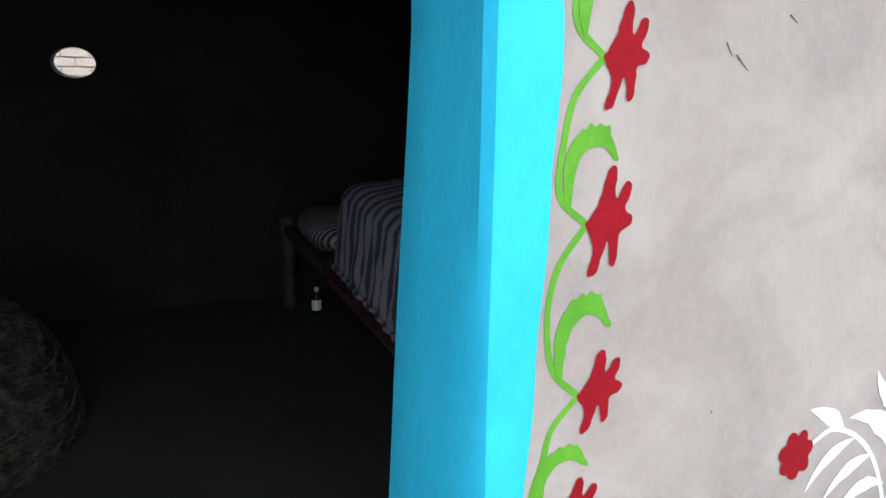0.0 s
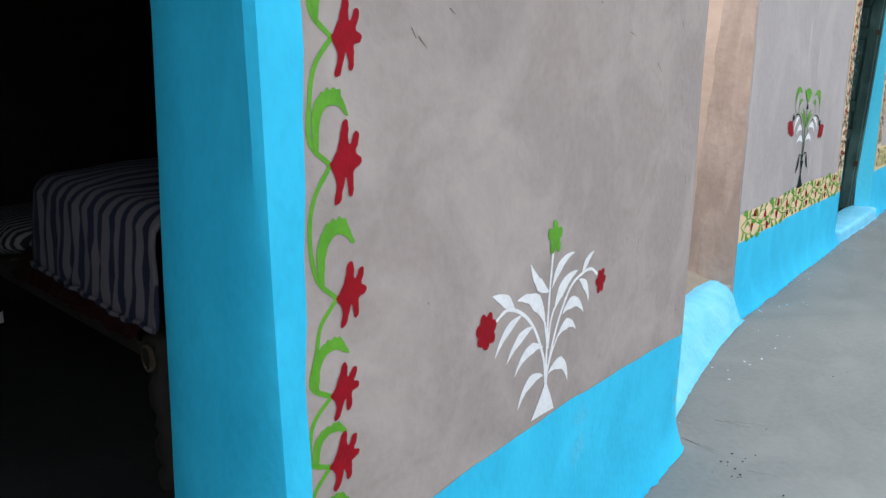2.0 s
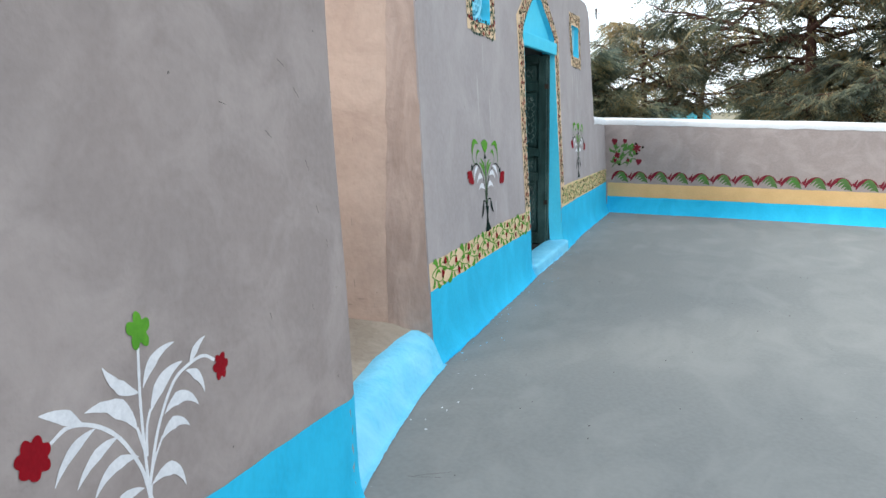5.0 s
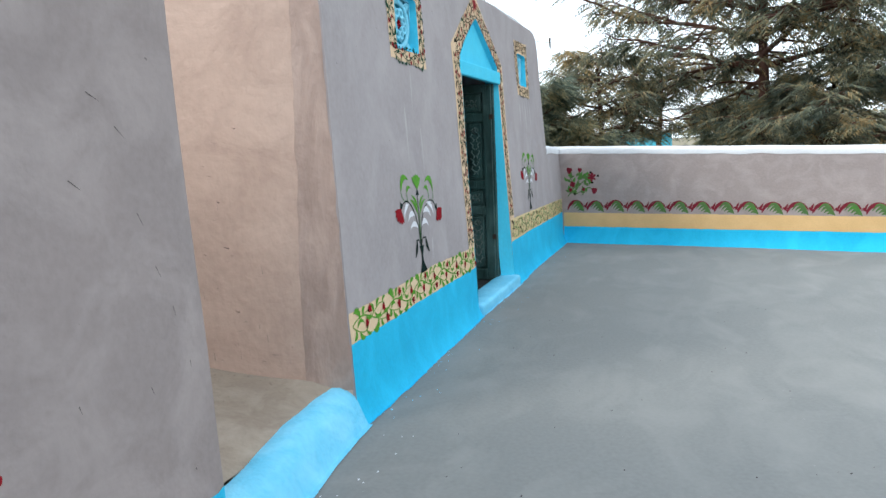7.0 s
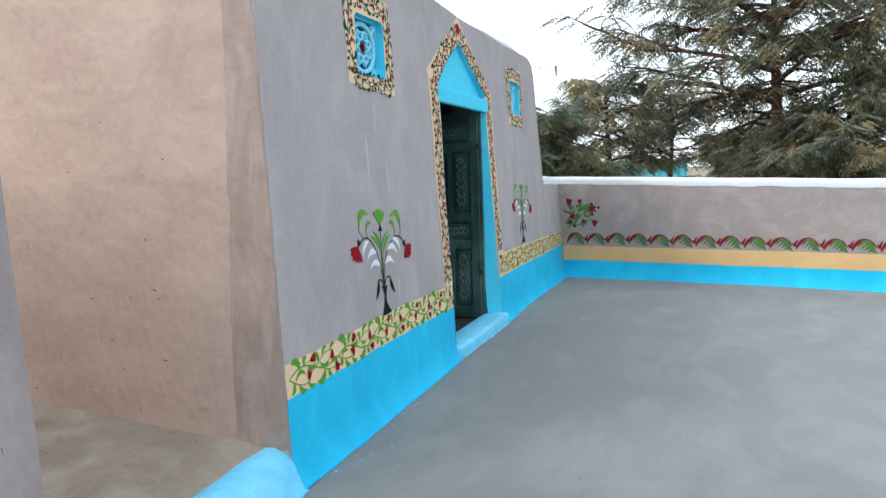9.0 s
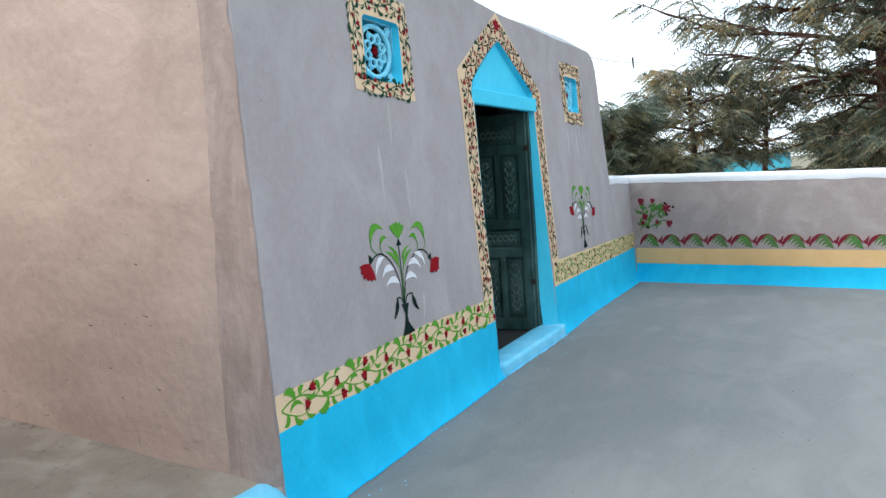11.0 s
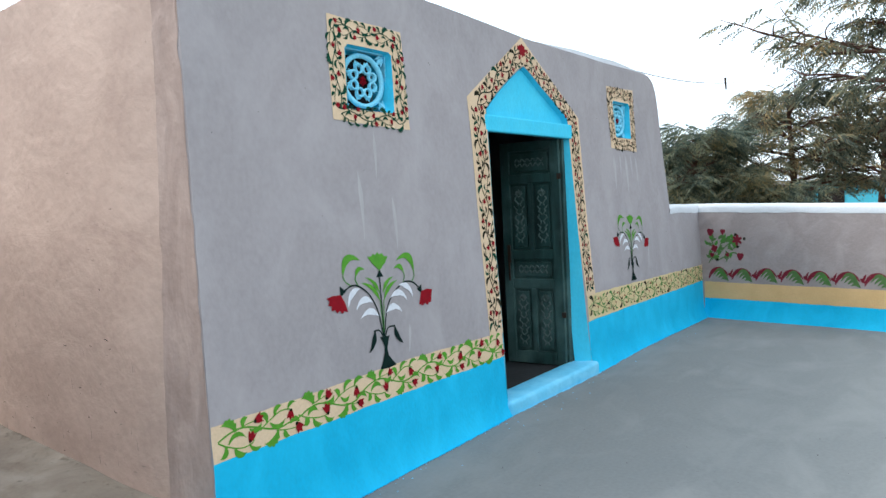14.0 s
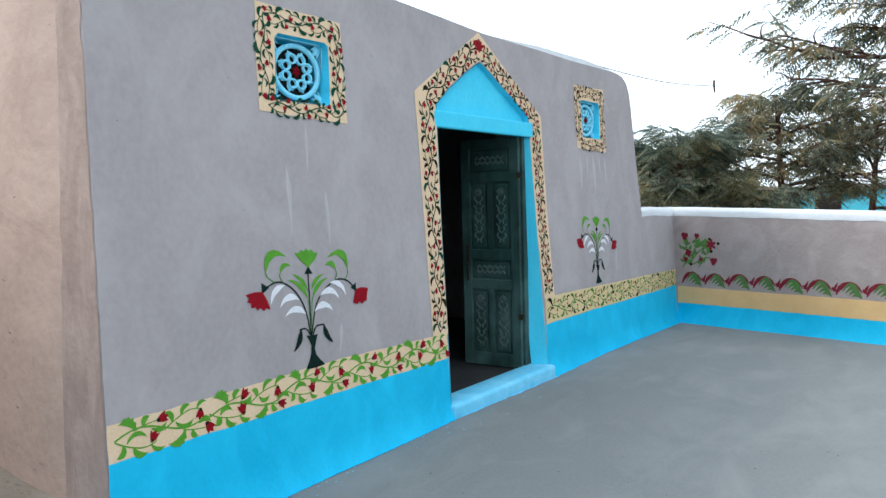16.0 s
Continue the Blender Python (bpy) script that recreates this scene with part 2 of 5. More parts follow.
def rolls(u, z, s, a=0.012):
    return a * noise.noise((u * 1.1, z * 1.1, s)) + 0.10 * a * noise.noise((u * 4, z * 4, s + 5))


def rounding(d, r):
    return r - math.sqrt(max(0.0, r * r - (r - d) ** 2)) if d < r else 0.0


# wall faces: u along the wall, z up, o outwards into the courtyard
B_START = 3.826


def end_a(z):
    return 2.236 - 0.016 * max(0.0, z - 0.45) + 0.02 * max(0.0, 1 - z / 0.2) ** 2


def surf_a(u, z, o):
    back = rolls(u, z, 1.0) + 0.016 * max(0.0, 1 - max(0.0, end_a(z) - u) / 0.09) ** 2
    foot = 0.022 * max(0.0, 1 - z / 0.14) ** 2
    return Vector((u - 0.06 * o, 0.605 + 0.062 * u + 0.025 * z + back - foot - o, z))


def surf_b(u, z, o):
    d = max(0.0, u - B_START - 0.024 * z)
    back = rolls(u, z, 11.0)
    foot = 0.035 * max(0.0, 1 - z / 0.14) ** 2
    return Vector((u + 0.18 * min(0.0, o) * max(0.0, 1 - d / 0.2), 1.10 + 0.012 * (min(u, 8.5) - 3.83) + 0.047 * z + back - foot - o, z))


PC, PD, PN = Vector((10.95, 1.15, 0)), Vector((-0.185, -0.983, 0)).normalized(), Vector((-0.983, 0.185, 0)).normalized()


def surf_p(u, z, o):
    foot = 0.03 * max(0.0, 1 - z / 0.12) ** 2
    return PC + PD * u + PN * (o + foot - 0.03 * z + rolls(u, z, 23.0, 0.02)) + Vector((0, 0, z))


def surf_side(u, z, o):
    """House B's flank on the alley: u runs back from the front corner."""
    x = 3.831 + 0.024 * z - 0.26 * min(u, 0.34) - 0.022 * max(0.0, u - 0.34)
    bulge = max(0.0, min(1.0, (u - 0.36) / 0.5)) * (0.02 + rolls(u, z, 31.0, 0.035) + 0.008 * noise.noise((u * 5, z * 5, 3.0)))
    return Vector((x - o - 0.008 - bulge, 1.116 + 0.047 * z + u, z))


# ---- ground, courtyard floor ----
ground = tagged(boxed("ground", (-900, -900, -0.6), (900, 900, -0.25), GROUND), "dry dusty earth around the house", "ground", kind="structure")


def grid(name, x0, x1, y0, y1, step, fz, mat, kind_label):
    nx, ny = int((x1 - x0) / step), int((y1 - y0) / step)
    v = [(x0 + (x1 - x0) * i / nx, y0 + (y1 - y0) * j / ny) for j in range(ny + 1) for i in range(nx + 1)]
    f = [(j * (nx + 1) + i, j * (nx + 1) + i + 1, (j + 1) * (nx + 1) + i + 1, (j + 1) * (nx + 1) + i) for j in range(ny) for i in range(nx)]
    ob = piece(name, [(x, y, fz(x, y)) for x, y in v], f, mat, None, "", True)
    return tagged(ob, kind_label, "floor", kind="structure")


def yard_z(x, y):
    return 0.012 * noise.noise((x * 0.7, y * 0.7, 2)) + 0.004 * noise.noise((x * 3, y * 3, 4))


floor = grid("floor", -6, 11.4, -8.2, 1.35, 0.15, yard_z, FLOOR, "smooth grey-green mud floor of the courtyard")
floor_base = tagged(boxed("floor_slab", (-6.2, -8.4, -0.3), (12, 5.2, -0.03), CLAY), "packed earth platform under the courtyard", "floor", kind="structure")


# ---- house A: front wall with its doorway, room behind ----
DOOR_A = [(-0.85, -0.02), (-0.85, 2.05), (0.385, 2.05), (0.385, 1.45), (0.345, -0.02)]
out_a = [(-3.2, -0.02), DOOR_A[0], DOOR_A[1], DOOR_A[2], DOOR_A[3], DOOR_A[4], (2.14, -0.02), (2.20, -0.02), (2.256, -0.02), (2.241, 0.1), (2.236, 0.2), (2.236, 0.45), (end_a(2.86), 2.86), (-3.2, 2.86)]
out_a = dense(out_a, 0.12)
wall_a = shell("wall_west_house", surf_a, out_a, [], 0.06, 0.33, MUD)
tagged(wall_a, "grey-brown mud plastered house front with painted flowers", "wall", kind="structure")

# blue surround: reveal of the doorway and a strip on the front
prof = [(0.385, 0.985), (0.375, 0.96), (0.368, 0.86), (0.358, 0.74), (0.3505, 0.652), (0.357, 0.6325), (0.368, None), (0.40, None), (0.425, None)]
zs = [k * 0.05 - 0.02 for k in range(43)]
v, f = [], []
for z in zs:
    for i, (x, y) in enumerate(prof):
        lean = (0.045, 0.045, 0.041, 0.032, 0.0, 0.0, 0.03, 0.03, 0.03)[i] * (1.45 - z) * (1.0 if z < 1.5 else 0.3)
        if i in (4, 5):
            lean = 0.013 + 0.010 * (z - 1.15)
        w = 0.003 * noise.noise((x * 5, z * 2.5, 9)) + 0.004 * noise.noise((1.0, z * 1.7, 4)) - lean
        edge = 0.012 * noise.noise((2.0, z * 6, 6)) if x > 0.41 else 0
        if y is None:
            p = surf_a(x + w + edge, z, 0.004 if x < 0.41 else 0.0014)
        else:
            p = Vector((x + w, y + 0.025 * (z - 0.7) + 0.012 * noise.noise((x, z, 1.0)), z))
        v.append(p)
m = len(prof)
f = [(j * m + i, j * m + i + 1, (j + 1) * m + i + 1, (j + 1) * m + i) for j in range(len(zs) - 1) for i in range(m - 1)]
surround = piece("door_surround", v, f, BLUE, wall_a, "bright blue limewashed door reveal", True)
surround.data.set_sharp_from_angle(angle=radians(28))

dado_a = painted("painted_dado", surf_a, [(0.42, -0.02), (2.256, -0.02), (2.241, 0.1), (2.235, 0.2), (2.235, 0.47), (1.75, 0.515), (1.29, 0.552), (0.87, 0.568), (0.42, 0.575)], 0.0015, BLUE, wall_a, "sky blue painted band along the foot of the wall", 0.07, wob=0.006, dens=0.05)

room_w = tagged(boxed("wall_room_west", (-3.2, 0.98, 0), (-2.9, 4.25, 2.4), DIM_MUD), "mud wall of the room, darkened for the dim interior", "wall", kind="structure")
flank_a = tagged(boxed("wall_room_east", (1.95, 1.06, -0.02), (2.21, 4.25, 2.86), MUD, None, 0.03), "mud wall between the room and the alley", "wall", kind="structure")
# Thin dark linings added over the inner wall faces to keep the room dim.
lining_east = tagged(boxed("wall_room_east_lining", (1.93, 1.03, 0), (1.948, 4.22, 2.2), DIM_MUD), "added dark lining on the inner face of the room wall, for the dim interior", "wall", kind="structure")
lining = tagged(boxed("wall_room_front", (0.42, 1.0, 0), (1.95, 1.03, 2.3), DIM_MUD), "added dark lining on the inner face of the front wall, for the dim interior", "wall", kind="structure")
lining2 = tagged(boxed("wall_room_front_west", (-2.9, 0.88, 0), (-0.86, 0.96, 2.3), DIM_MUD), "added dark lining on the inner face of the front wall, for the dim interior", "wall", kind="structure")
room_floor = tagged(boxed("floor_room", (-2.9, 0.62, -0.05), (1.95, 4.25, 0.004), DIM_FLOOR), "trodden mud floor of the room, darkened for the dim interior", "floor", kind="structure")
ceiling_a = tagged(boxed("ceiling_room", (-3.2, 0.80, 2.2), (2.2, 4.5, 2.38), DIM_MUD), "mud and timber ceiling, darkened for the dim interior", "ceiling", kind="structure")


def surf_back(u, z, o):
    return Vector((u, 4.22 - o + rolls(u, z, 41.0, 0.02), z))


HOLE = [(-0.22 + 0.105 * math.cos(a), 1.365 + 0.078 * math.sin(a)) for a in (k * math.tau / 28 for k in range(28))]
wall_back = shell("wall_room_back", surf_back, dense([(-3.2, 0), (2.2, 0), (2.2, 2.4), (-3.2, 2.4)], 0.3), [HOLE], 0.2, 0.28, DIM_MUD)
tagged(wall_back, "mud back wall with a round vent hole, darkened for the dim interior", "wall", kind="structure")

# ---- house B: front, flanks, roof ----
DOOR_B = [(6.285, 0.10), (6.335, 2.20), (6.50, 2.325), (6.70, 2.455), (6.86, 2.545), (6.93, 2.575), (7.00, 2.55), (7.20, 2.44), (7.45, 2.31), (7.625, 2.215), (7.66, 1.2), (7.715, 0.10)]
W1 = [(4.905, 2.095), (5.30, 2.095), (5.315, 2.44), (5.29, 2.455), (4.95, 2.455), (4.925, 2.43)]
W2 = [(8.655, 2.105), (9.03, 2.105), (9.05, 2.44), (9.025, 2.46), (8.67, 2.46), (8.65, 2.44)]
top_b = [(9.99, 1.36), (9.93, 1.9), (9.87, 2.45), (9.83, 2.64), (9.77, 2.74), (9.66, 2.80), (9.5, 2.82), (8.5, 2.81), (7.0, 2.805), (5.9, 2.85), (4.9, 2.86), (4.02, 2.85), (3.95, 2.82), (3.896, 2.74), (3.881, 2.3)]
out_b = dense([(B_START, -0.02), (3.87, -0.02), (3.91, -0.02), (DOOR_B[0][0], -0.02), DOOR_B[0], *DOOR_B[1:], (7.715, -0.02), (11.05, -0.02), (11.05, 1.37), *top_b], 0.11)
wall_b = shell("wall_east_house", surf_b, out_b, [dense(W1, 0.09), dense(W2, 0.09)], 0.06, 0.34, MAUVE)
tagged(wall_b, "grey mauve mud plastered house front with painted borders", "wall", kind="structure")

uv_side = dense([(-0.01, 0.0), (4.6, 0.0), (4.6, 2.5), (2.6, 2.62), (1.0, 2.72), (0.1, 2.78), (-0.01, 2.72), (-0.01, 2.3)], 0.15)
wall_side = shell("wall_alley", lambda u, z, o: surf_side(u, z, o), [(p[0], p[1]) for p in uv_side], [], 0.12, 0.3, PEACH)
tagged(wall_side, "peach clay plastered flank of the house along the alley", "wall", kind="structure")
# Shading of the turning corner, painted on as a browner strip.
painted("corner_shading", surf_side, [(-0.008, 0.2), (0.24, 0.2), (0.21, 0.9), (0.17, 1.5), (0.14, 2.1), (0.12, 2.7), (-0.008, 2.7)], 0.003, CORNER, wall_side, "browner strip down the corner, mostly its shading put into the colour", 0.1, wob=0.012, dens=0.03)
wall_be = tagged(boxed("wall_east_flank", (9.5, 1.62, -0.02), (9.9, 5.2, 2.75), MUD), "mud plastered end wall of the house", "wall", kind="structure")
wall_bb = tagged(boxed("wall_north", (4.1, 4.9, -0.02), (9.5, 5.2, 2.75), DIM_MUD), "mud wall at the back of the inner room", "wall", kind="structure")
roof_b = tagged(boxed("ceiling_east_house", (4.05, 1.45, 2.42), (9.75, 5.2, 2.72), DIM_MUD), "mud roof of the house", "ceiling", kind="structure")
floor_b = tagged(boxed("floor_east_house", (4.1, 1.25, -0.02), (9.5, 4.9, 0.075), DIM_FLOOR), "mud floor inside the house, darkened for its dim interior", "floor", kind="structure")
roof_cap = tagged(shell("trim_roof", lambda u, z, o: surf_b(u, z, o) + Vector((0, 0.06, 0)), dense([(7.2, 2.74), (9.6, 2.74), (9.6, 2.85), (8.9, 2.885), (8.0, 2.87), (7.2, 2.83)], 0.2), [], 0, 0.25, WHITE), "whitewashed edge of the flat roof", "roof trim", kind="structure")

dado_b = painted("painted_dado", surf_b, [(B_START, -0.02), (6.285, -0.02), (6.285, 0.44), (5.0, 0.445), (B_START + 0.01, 0.443)], 0.0015, BLUE, wall_b, "sky blue painted band along the foot of the wall", 0.07, wob=0.006, dens=0.05)
dado_b2 = painted("painted_dado", surf_b, [(7.715, -0.02), (11.0, -0.02), (11.0, 0.44), (7.715, 0.45)], 0.0015, BLUE, wall_b, "sky blue painted band along the foot of the wall", 0.07, wob=0.006, dens=0.05)
band_b = painted("painted_border", surf_b, [(B_START + 0.012, 0.44), (6.287, 0.435), (6.287, 0.61), (5.3, 0.625), (B_START + 0.016, 0.605)], 0.002, BEIGE, wall_b, "cream border with a green vine and red flowers", 0.08, wob=0.006, dens=0.05)
band_b2 = painted("painted_border", surf_b, [(7.735, 0.452), (11.0, 0.442), (11.0, 0.635), (9.0, 0.66), (7.735, 0.685)], 0.002, YELLOW, wall_b, "cream border with a dense dark vine", 0.08, wob=0.006, dens=0.05)
ARCH_OUT = [(6.125, 0.60), (6.125, 1.2), (6.105, 2.27), (6.93, 2.80), (7.845, 2.235), (7.86, 1.4), (7.90, 0.67)]
arch = painted("painted_arch", surf_b, dense(ARCH_OUT + [(7.725, 0.67), (7.66, 1.2), (7.628, 2.222), (7.45, 2.318), (7.2, 2.45), (7.0, 2.56), (6.93, 2.585), (6.86, 2.555), (6.70, 2.465), (6.5, 2.335), (6.333, 2.208), (6.30, 0.60)], 0.06), 0.0026, BEIGE, wall_b, "cream pointed border round the doorway with dark scrolls", 0.09)

# tympanum, lintel and blue reveals of the doorway
def recess(u, z, d):
    p = surf_b(u, z, 0)
    return Vector((p.x, p.y + d, z))


rev = [(6.285, 0.10)] + DOOR_B[1:]
rv = []
for u, z in dense(rev, 0.12, closed=False):
    rv.append(recess(u - (0.004 if u < 6.93 else -0.004) * -1, z, -0.004))
for u, z in dense(rev, 0.12, closed=False):
    rv.append(recess(u + (0.025 if u < 6.93 else -0.04 - 0.05 * max(0, 1 - z)), z - (0.03 if z > 2.2 else 0), 0.12))
k = len(rv) // 2
reveal = piece("door_reveal", rv, [(i, i + 1, k + i + 1, k + i) for i in range(k - 1)], SKY, wall_b, "blue limewashed sides of the doorway", True)
tymp = painted("tympanum", lambda u, z, o: recess(u, z, 0.045 - 0.03 * (z - 2.2)), [(6.33, 2.16), (7.64, 2.16), (7.63, 2.24), (7.2, 2.46), (6.93, 2.60), (6.6, 2.42), (6.32, 2.23)], 0, SKY, wall_b, "blue pointed panel above the door", 0.1, dens=0.1)
lintel = part("lintel", box(bmesh.new(), (6.31, 1.222, 2.045), (7.655, 1.275, 2.165), 0.012), SKY, wall_b, "blue painted timber lintel")
bmesh_sill = box(bmesh.new(), (6.27, 1.082, -0.02), (7.735, 1.32, 0.108), 0.03)
sill = tagged(part("doorstep", bmesh_sill, PALE, None, "", True), "pale blue limewashed mud doorstep", "doorstep", kind="structure")


# ---- alley: raised clay floor behind a pale blue kerb ----
def alley_z(x, y):
    return 0.235 + 0.085 * max(0, y - 1.2) + 0.02 * noise.noise((x * 3, y * 3, 8)) - 0.03 * max(0, 1 - abs(x - 2.9) / 0.6) - 0.05 * max(0, 1 - (y - 1.15) / 0.2)


alley = grid("floor_alley", 2.2, 3.95, 1.19, 4.9, 0.07, alley_z, CLAY, "raised bare clay floor of the alley with crumbs")
kerb_v, kerb_f = [], []
N = 34
for i in range(N + 1):
    s = i / N
    x = 2.18 + (3.835 - 2.18) * s
    q = max(0.0, (x - 2.24) / 1.62)
    yb = 0.825 + 0.235 * (1 - max(0.0, 1 - q) ** 1.5) + 0.008 * noise.noise((x * 6, 1, 1))
    h = alley_z(x, 1.30) - 0.038 + 0.006 * noise.noise((x * 4, 3, 1))
    for dy, dz in ((-0.035, -0.02), (-0.008, 0.022), (0.02, h * 0.42), (0.05, h * 0.78), (0.085, h * 0.95), (0.13, h + 0.012), (0.22, h + 0.014), (0.4, 0.0)):
        kerb_v.append((x, yb + dy, dz))
for i in range(N):
    for j in range(7):
        kerb_f.append((i * 8 + j, i * 8 + j + 1, (i + 1) * 8 + j + 1, (i + 1) * 8 + j))
kerb = tagged(piece("alley_kerb", kerb_v, kerb_f, PALE, None, "", True), "pale blue limewashed rounded mud kerb", "kerb", kind="structure")

# ---- parapet round the yard ----
out_p = dense([(-0.25, -0.02), (8.5, -0.02), (8.5, 1.12), (4.0, 1.205), (2.0, 1.25), (-0.25, 1.30)], 0.2)
parapet = shell("wall_parapet", surf_p, out_p, [], 0.12, 0.26, MUD)
tagged(parapet, "low grey-brown mud parapet with painted borders", "wall", kind="structure")
painted("painted_dado", surf_p, [(0.0, -0.02), (8.5, -0.02), (8.5, 0.23), (0.0, 0.235)], 0.0025, BLUE, parapet, "sky blue painted band", 0.12, wob=0.008, dens=0.06)
painted("painted_band", surf_p, [(0.0, 0.232), (8.5, 0.228), (8.5, 0.41), (0.0, 0.43)], 0.0035, OCHRE, parapet, "ochre painted band", 0.12, wob=0.006, dens=0.06)


def cap(name, surf, u0, u1, ztop, thick, parent_label):
    v, f = [], []
    n = int((u1 - u0) / 0.08)
    for i in range(n + 1):
        u = u0 + (u1 - u0) * i / n
        z = ztop(u) + 0.012 * noise.noise((u * 1.7, 2, 2))
        zl = z - 0.085 + 0.012 * noise.noise((u * 4, 5, 2))
        for o, zz in ((0.004, zl), (0.012, z - 0.03), (0.0, z), (-0.05, z + 0.018), (-thick + 0.03, z + 0.015), (-thick - 0.01, z - 0.01), (-thick - 0.01, zl)):
            v.append(surf(u, zz, o))
    for i in range(n):
        for j in range(6):
            f.append((i * 7 + j, i * 7 + j + 1, (i + 1) * 7 + j + 1, (i + 1) * 7 + j))
    return tagged(piece(name, v, f, WHITE, None, "", True), parent_label, "wall cap", kind="structure")


cap("trim_parapet", surf_p, -0.28, 8.5, lambda u: 1.365 - 0.03 * u, 0.27, "uneven whitewashed top of the parapet")
cap("trim_low_wall", surf_b, 9.97, 11.05, lambda u: 1.385 - 0.012 * (u - 9.97), 0.34, "whitewashed top of the low wall")
south = tagged(boxed("wall_south", (-6.2, -8.5, -0.02), (10.2, -8.2, 1.3), MUD, None, 0.04), "plain low mud wall closing the courtyard", "wall", kind="structure")
# Out of view; its added height holds western skylight off the doorway.
west = tagged(boxed("wall_west_unseen", (-5.4, -8.2, -0.02), (-5.0, 1.0, 2.3), MUD, None, 0.04), "plain unseen mud wall closing the courtyard, raised to block skylight", "wall", kind="structure")


# ---- brush work: strokes, leaves and blooms of paint on the walls ----
def curve(pts, n=6):
    """A smooth line through points."""
    p = [Vector(q) for q in pts]
    if len(p) < 3:
        return [p[0].lerp(p[-1], k / n) for k in range(n + 1)]
    p = [2 * p[0] - p[1], *p, 2 * p[-1] - p[-2]]
    out = []
    for a, b, c, d in zip(p, p[1:], p[2:], p[3:]):
        for k in range(n):
            t = k / n
            out.append(0.5 * (2 * b + (c - a) * t + (2 * a - 5 * b + 4 * c - d) * t * t + (3 * b - a - 3 * c + d) * t ** 3))
    return out + [p[-2]]


class Brush:
    """Collects flat shapes in wall coordinates and lays them on a wall's face."""

    def __init__(self, surf, out):
        self.surf, self.out, self.v, self.f = surf, out, [], []

    def strip(self, line, widths):
        s = len(self.v)
        for k, p in enumerate(line):
            d = (line[min(k + 1, len(line) - 1)] - line[max(k - 1, 0)]).normalized()
            nrm = Vector((-d.y, d.x)) * widths[k]
            j = 1 + 0.18 * noise.noise((p.x * 60, p.y * 60, 1.0))
            self.v += [p + nrm * j, p - nrm * j]
        self.f += [(s + 2 * k, s + 2 * k + 1, s + 2 * k + 3, s + 2 * k + 2) for k in range(len(line) - 1)]
        return self

    def stroke(self, pts, w, w2=None):
        line = curve(pts)
        return self.strip(line, [w + ((w if w2 is None else w2) - w) * k / (len(line) - 1) for k in range(len(line))])

    def leaf(self, base, tip, w, bend=0.0, fat=0.4):
        a, b = Vector(base), Vector(tip)
        side = Vector((-(b - a).y, (b - a).x))
        line = [a.lerp(b, t) + side * bend * 4 * t * (1 - t) for t in (k / 9 for k in range(10))]
        return self.strip(line, [max(0.0006, w * (min(1, k / 9 / fat) ** 0.8 if k / 9 < fat else ((1 - k / 9) / (1 - fat)) ** 0.75)) for k in range(10)])

    def bloom(self, c, rx, rz, lobes=5, deep=0.25, turn=0.0, seed=0.0):
        s = len(self.v)
        n = lobes * 9
        self.v.append(Vector(c))
        for k in range(n):
            a = math.tau * k / n
            r = 1 - 1.3 * deep * (1 - abs(math.cos(lobes * a / 2)) ** 0.7) + 0.12 * noise.noise((math.cos(a) * 2, math.sin(a) * 2, seed))
            x, z = rx * r * math.cos(a), rz * r * math.sin(a)
            self.v.append(Vector(c) + Vector((x * math.cos(turn) - z * math.sin(turn), x * math.sin(turn) + z * math.cos(turn))))
        self.f += [(s, s + 1 + k, s + 1 + (k + 1) % n) for k in range(n)]
        return self

    def poly(self, pts, teeth=None):
        uv, f = sheet([tuple(p) for p in pts])
        s = len(self.v)
        self.v += [Vector(p) for p in uv]
        self.f += [tuple(s + k for k in t) for t in f]
        return self

    def lay(self, name, mat, parent, label=""):
        fs = []
        for t in self.f:  # all faces look out of the wall
            a, b, c = self.v[t[0]], self.v[t[1]], self.v[t[2]]
            fs.append(t if (b - a).x * (c - a).y - (b - a).y * (c - a).x > 0 else tuple(reversed(t)))
        return piece(name, [self.surf(p.x, p.y, self.out) for p in self.v], fs, mat, parent, label, True)


def br(surf, out=0.0008):
    return Brush(surf, out)


# vine beside the doorway of house A
NODES = [(0.505, 1.99), (0.50, 1.80), (0.494, 1.625), (0.485, 1.447), (0.475, 1.261), (0.478, 1.049), (0.457, 0.889), (0.449, 0.766), (0.45, 0.625)]
stem = br(surf_a)
for (u0, z0), (u1, z1) in zip(NODES, NODES[1:]):
    k = (z0 - z1) / 0.186
    stem.stroke([(u0, z0), (u0 - 0.036, z0 - 0.041 * k), (u0 - 0.048, z0 - 0.09 * k), (u1 - 0.040, z1 + 0.036 * k), (u1, z1)], 0.0042)
vine_a = stem.lay("painted_vine", GREEN, wall_a, "green painted climbing vine beside the doorway")


def rounded(pts, times=2):
    """Cuts the corners of a closed outline."""
    for _ in range(times):
        pts = [q for a, b in zip(pts, pts[1:] + pts[:1]) for q in ((0.75 * a[0] + 0.25 * b[0], 0.75 * a[1] + 0.25 * b[1]), (0.25 * a[0] + 0.75 * b[0], 0.25 * a[1] + 0.75 * b[1]))]
    return pts


FLOWER = [(0, 2), (8, 10), (18, 30), (28, 60), (34, 97), (46, 108), (52, 92), (49, 57), (53, 42), (59, 56), (66, 76), (80, 74), (78, 48), (66, 21), (85, 12), (83, -10), (60, -17), (62, -40), (60, -80), (47, -84), (46, -53), (41, -29), (35, -53), (27, -90), (13, -103), (8, -88), (18, -55), (15, -28), (4, -8)]
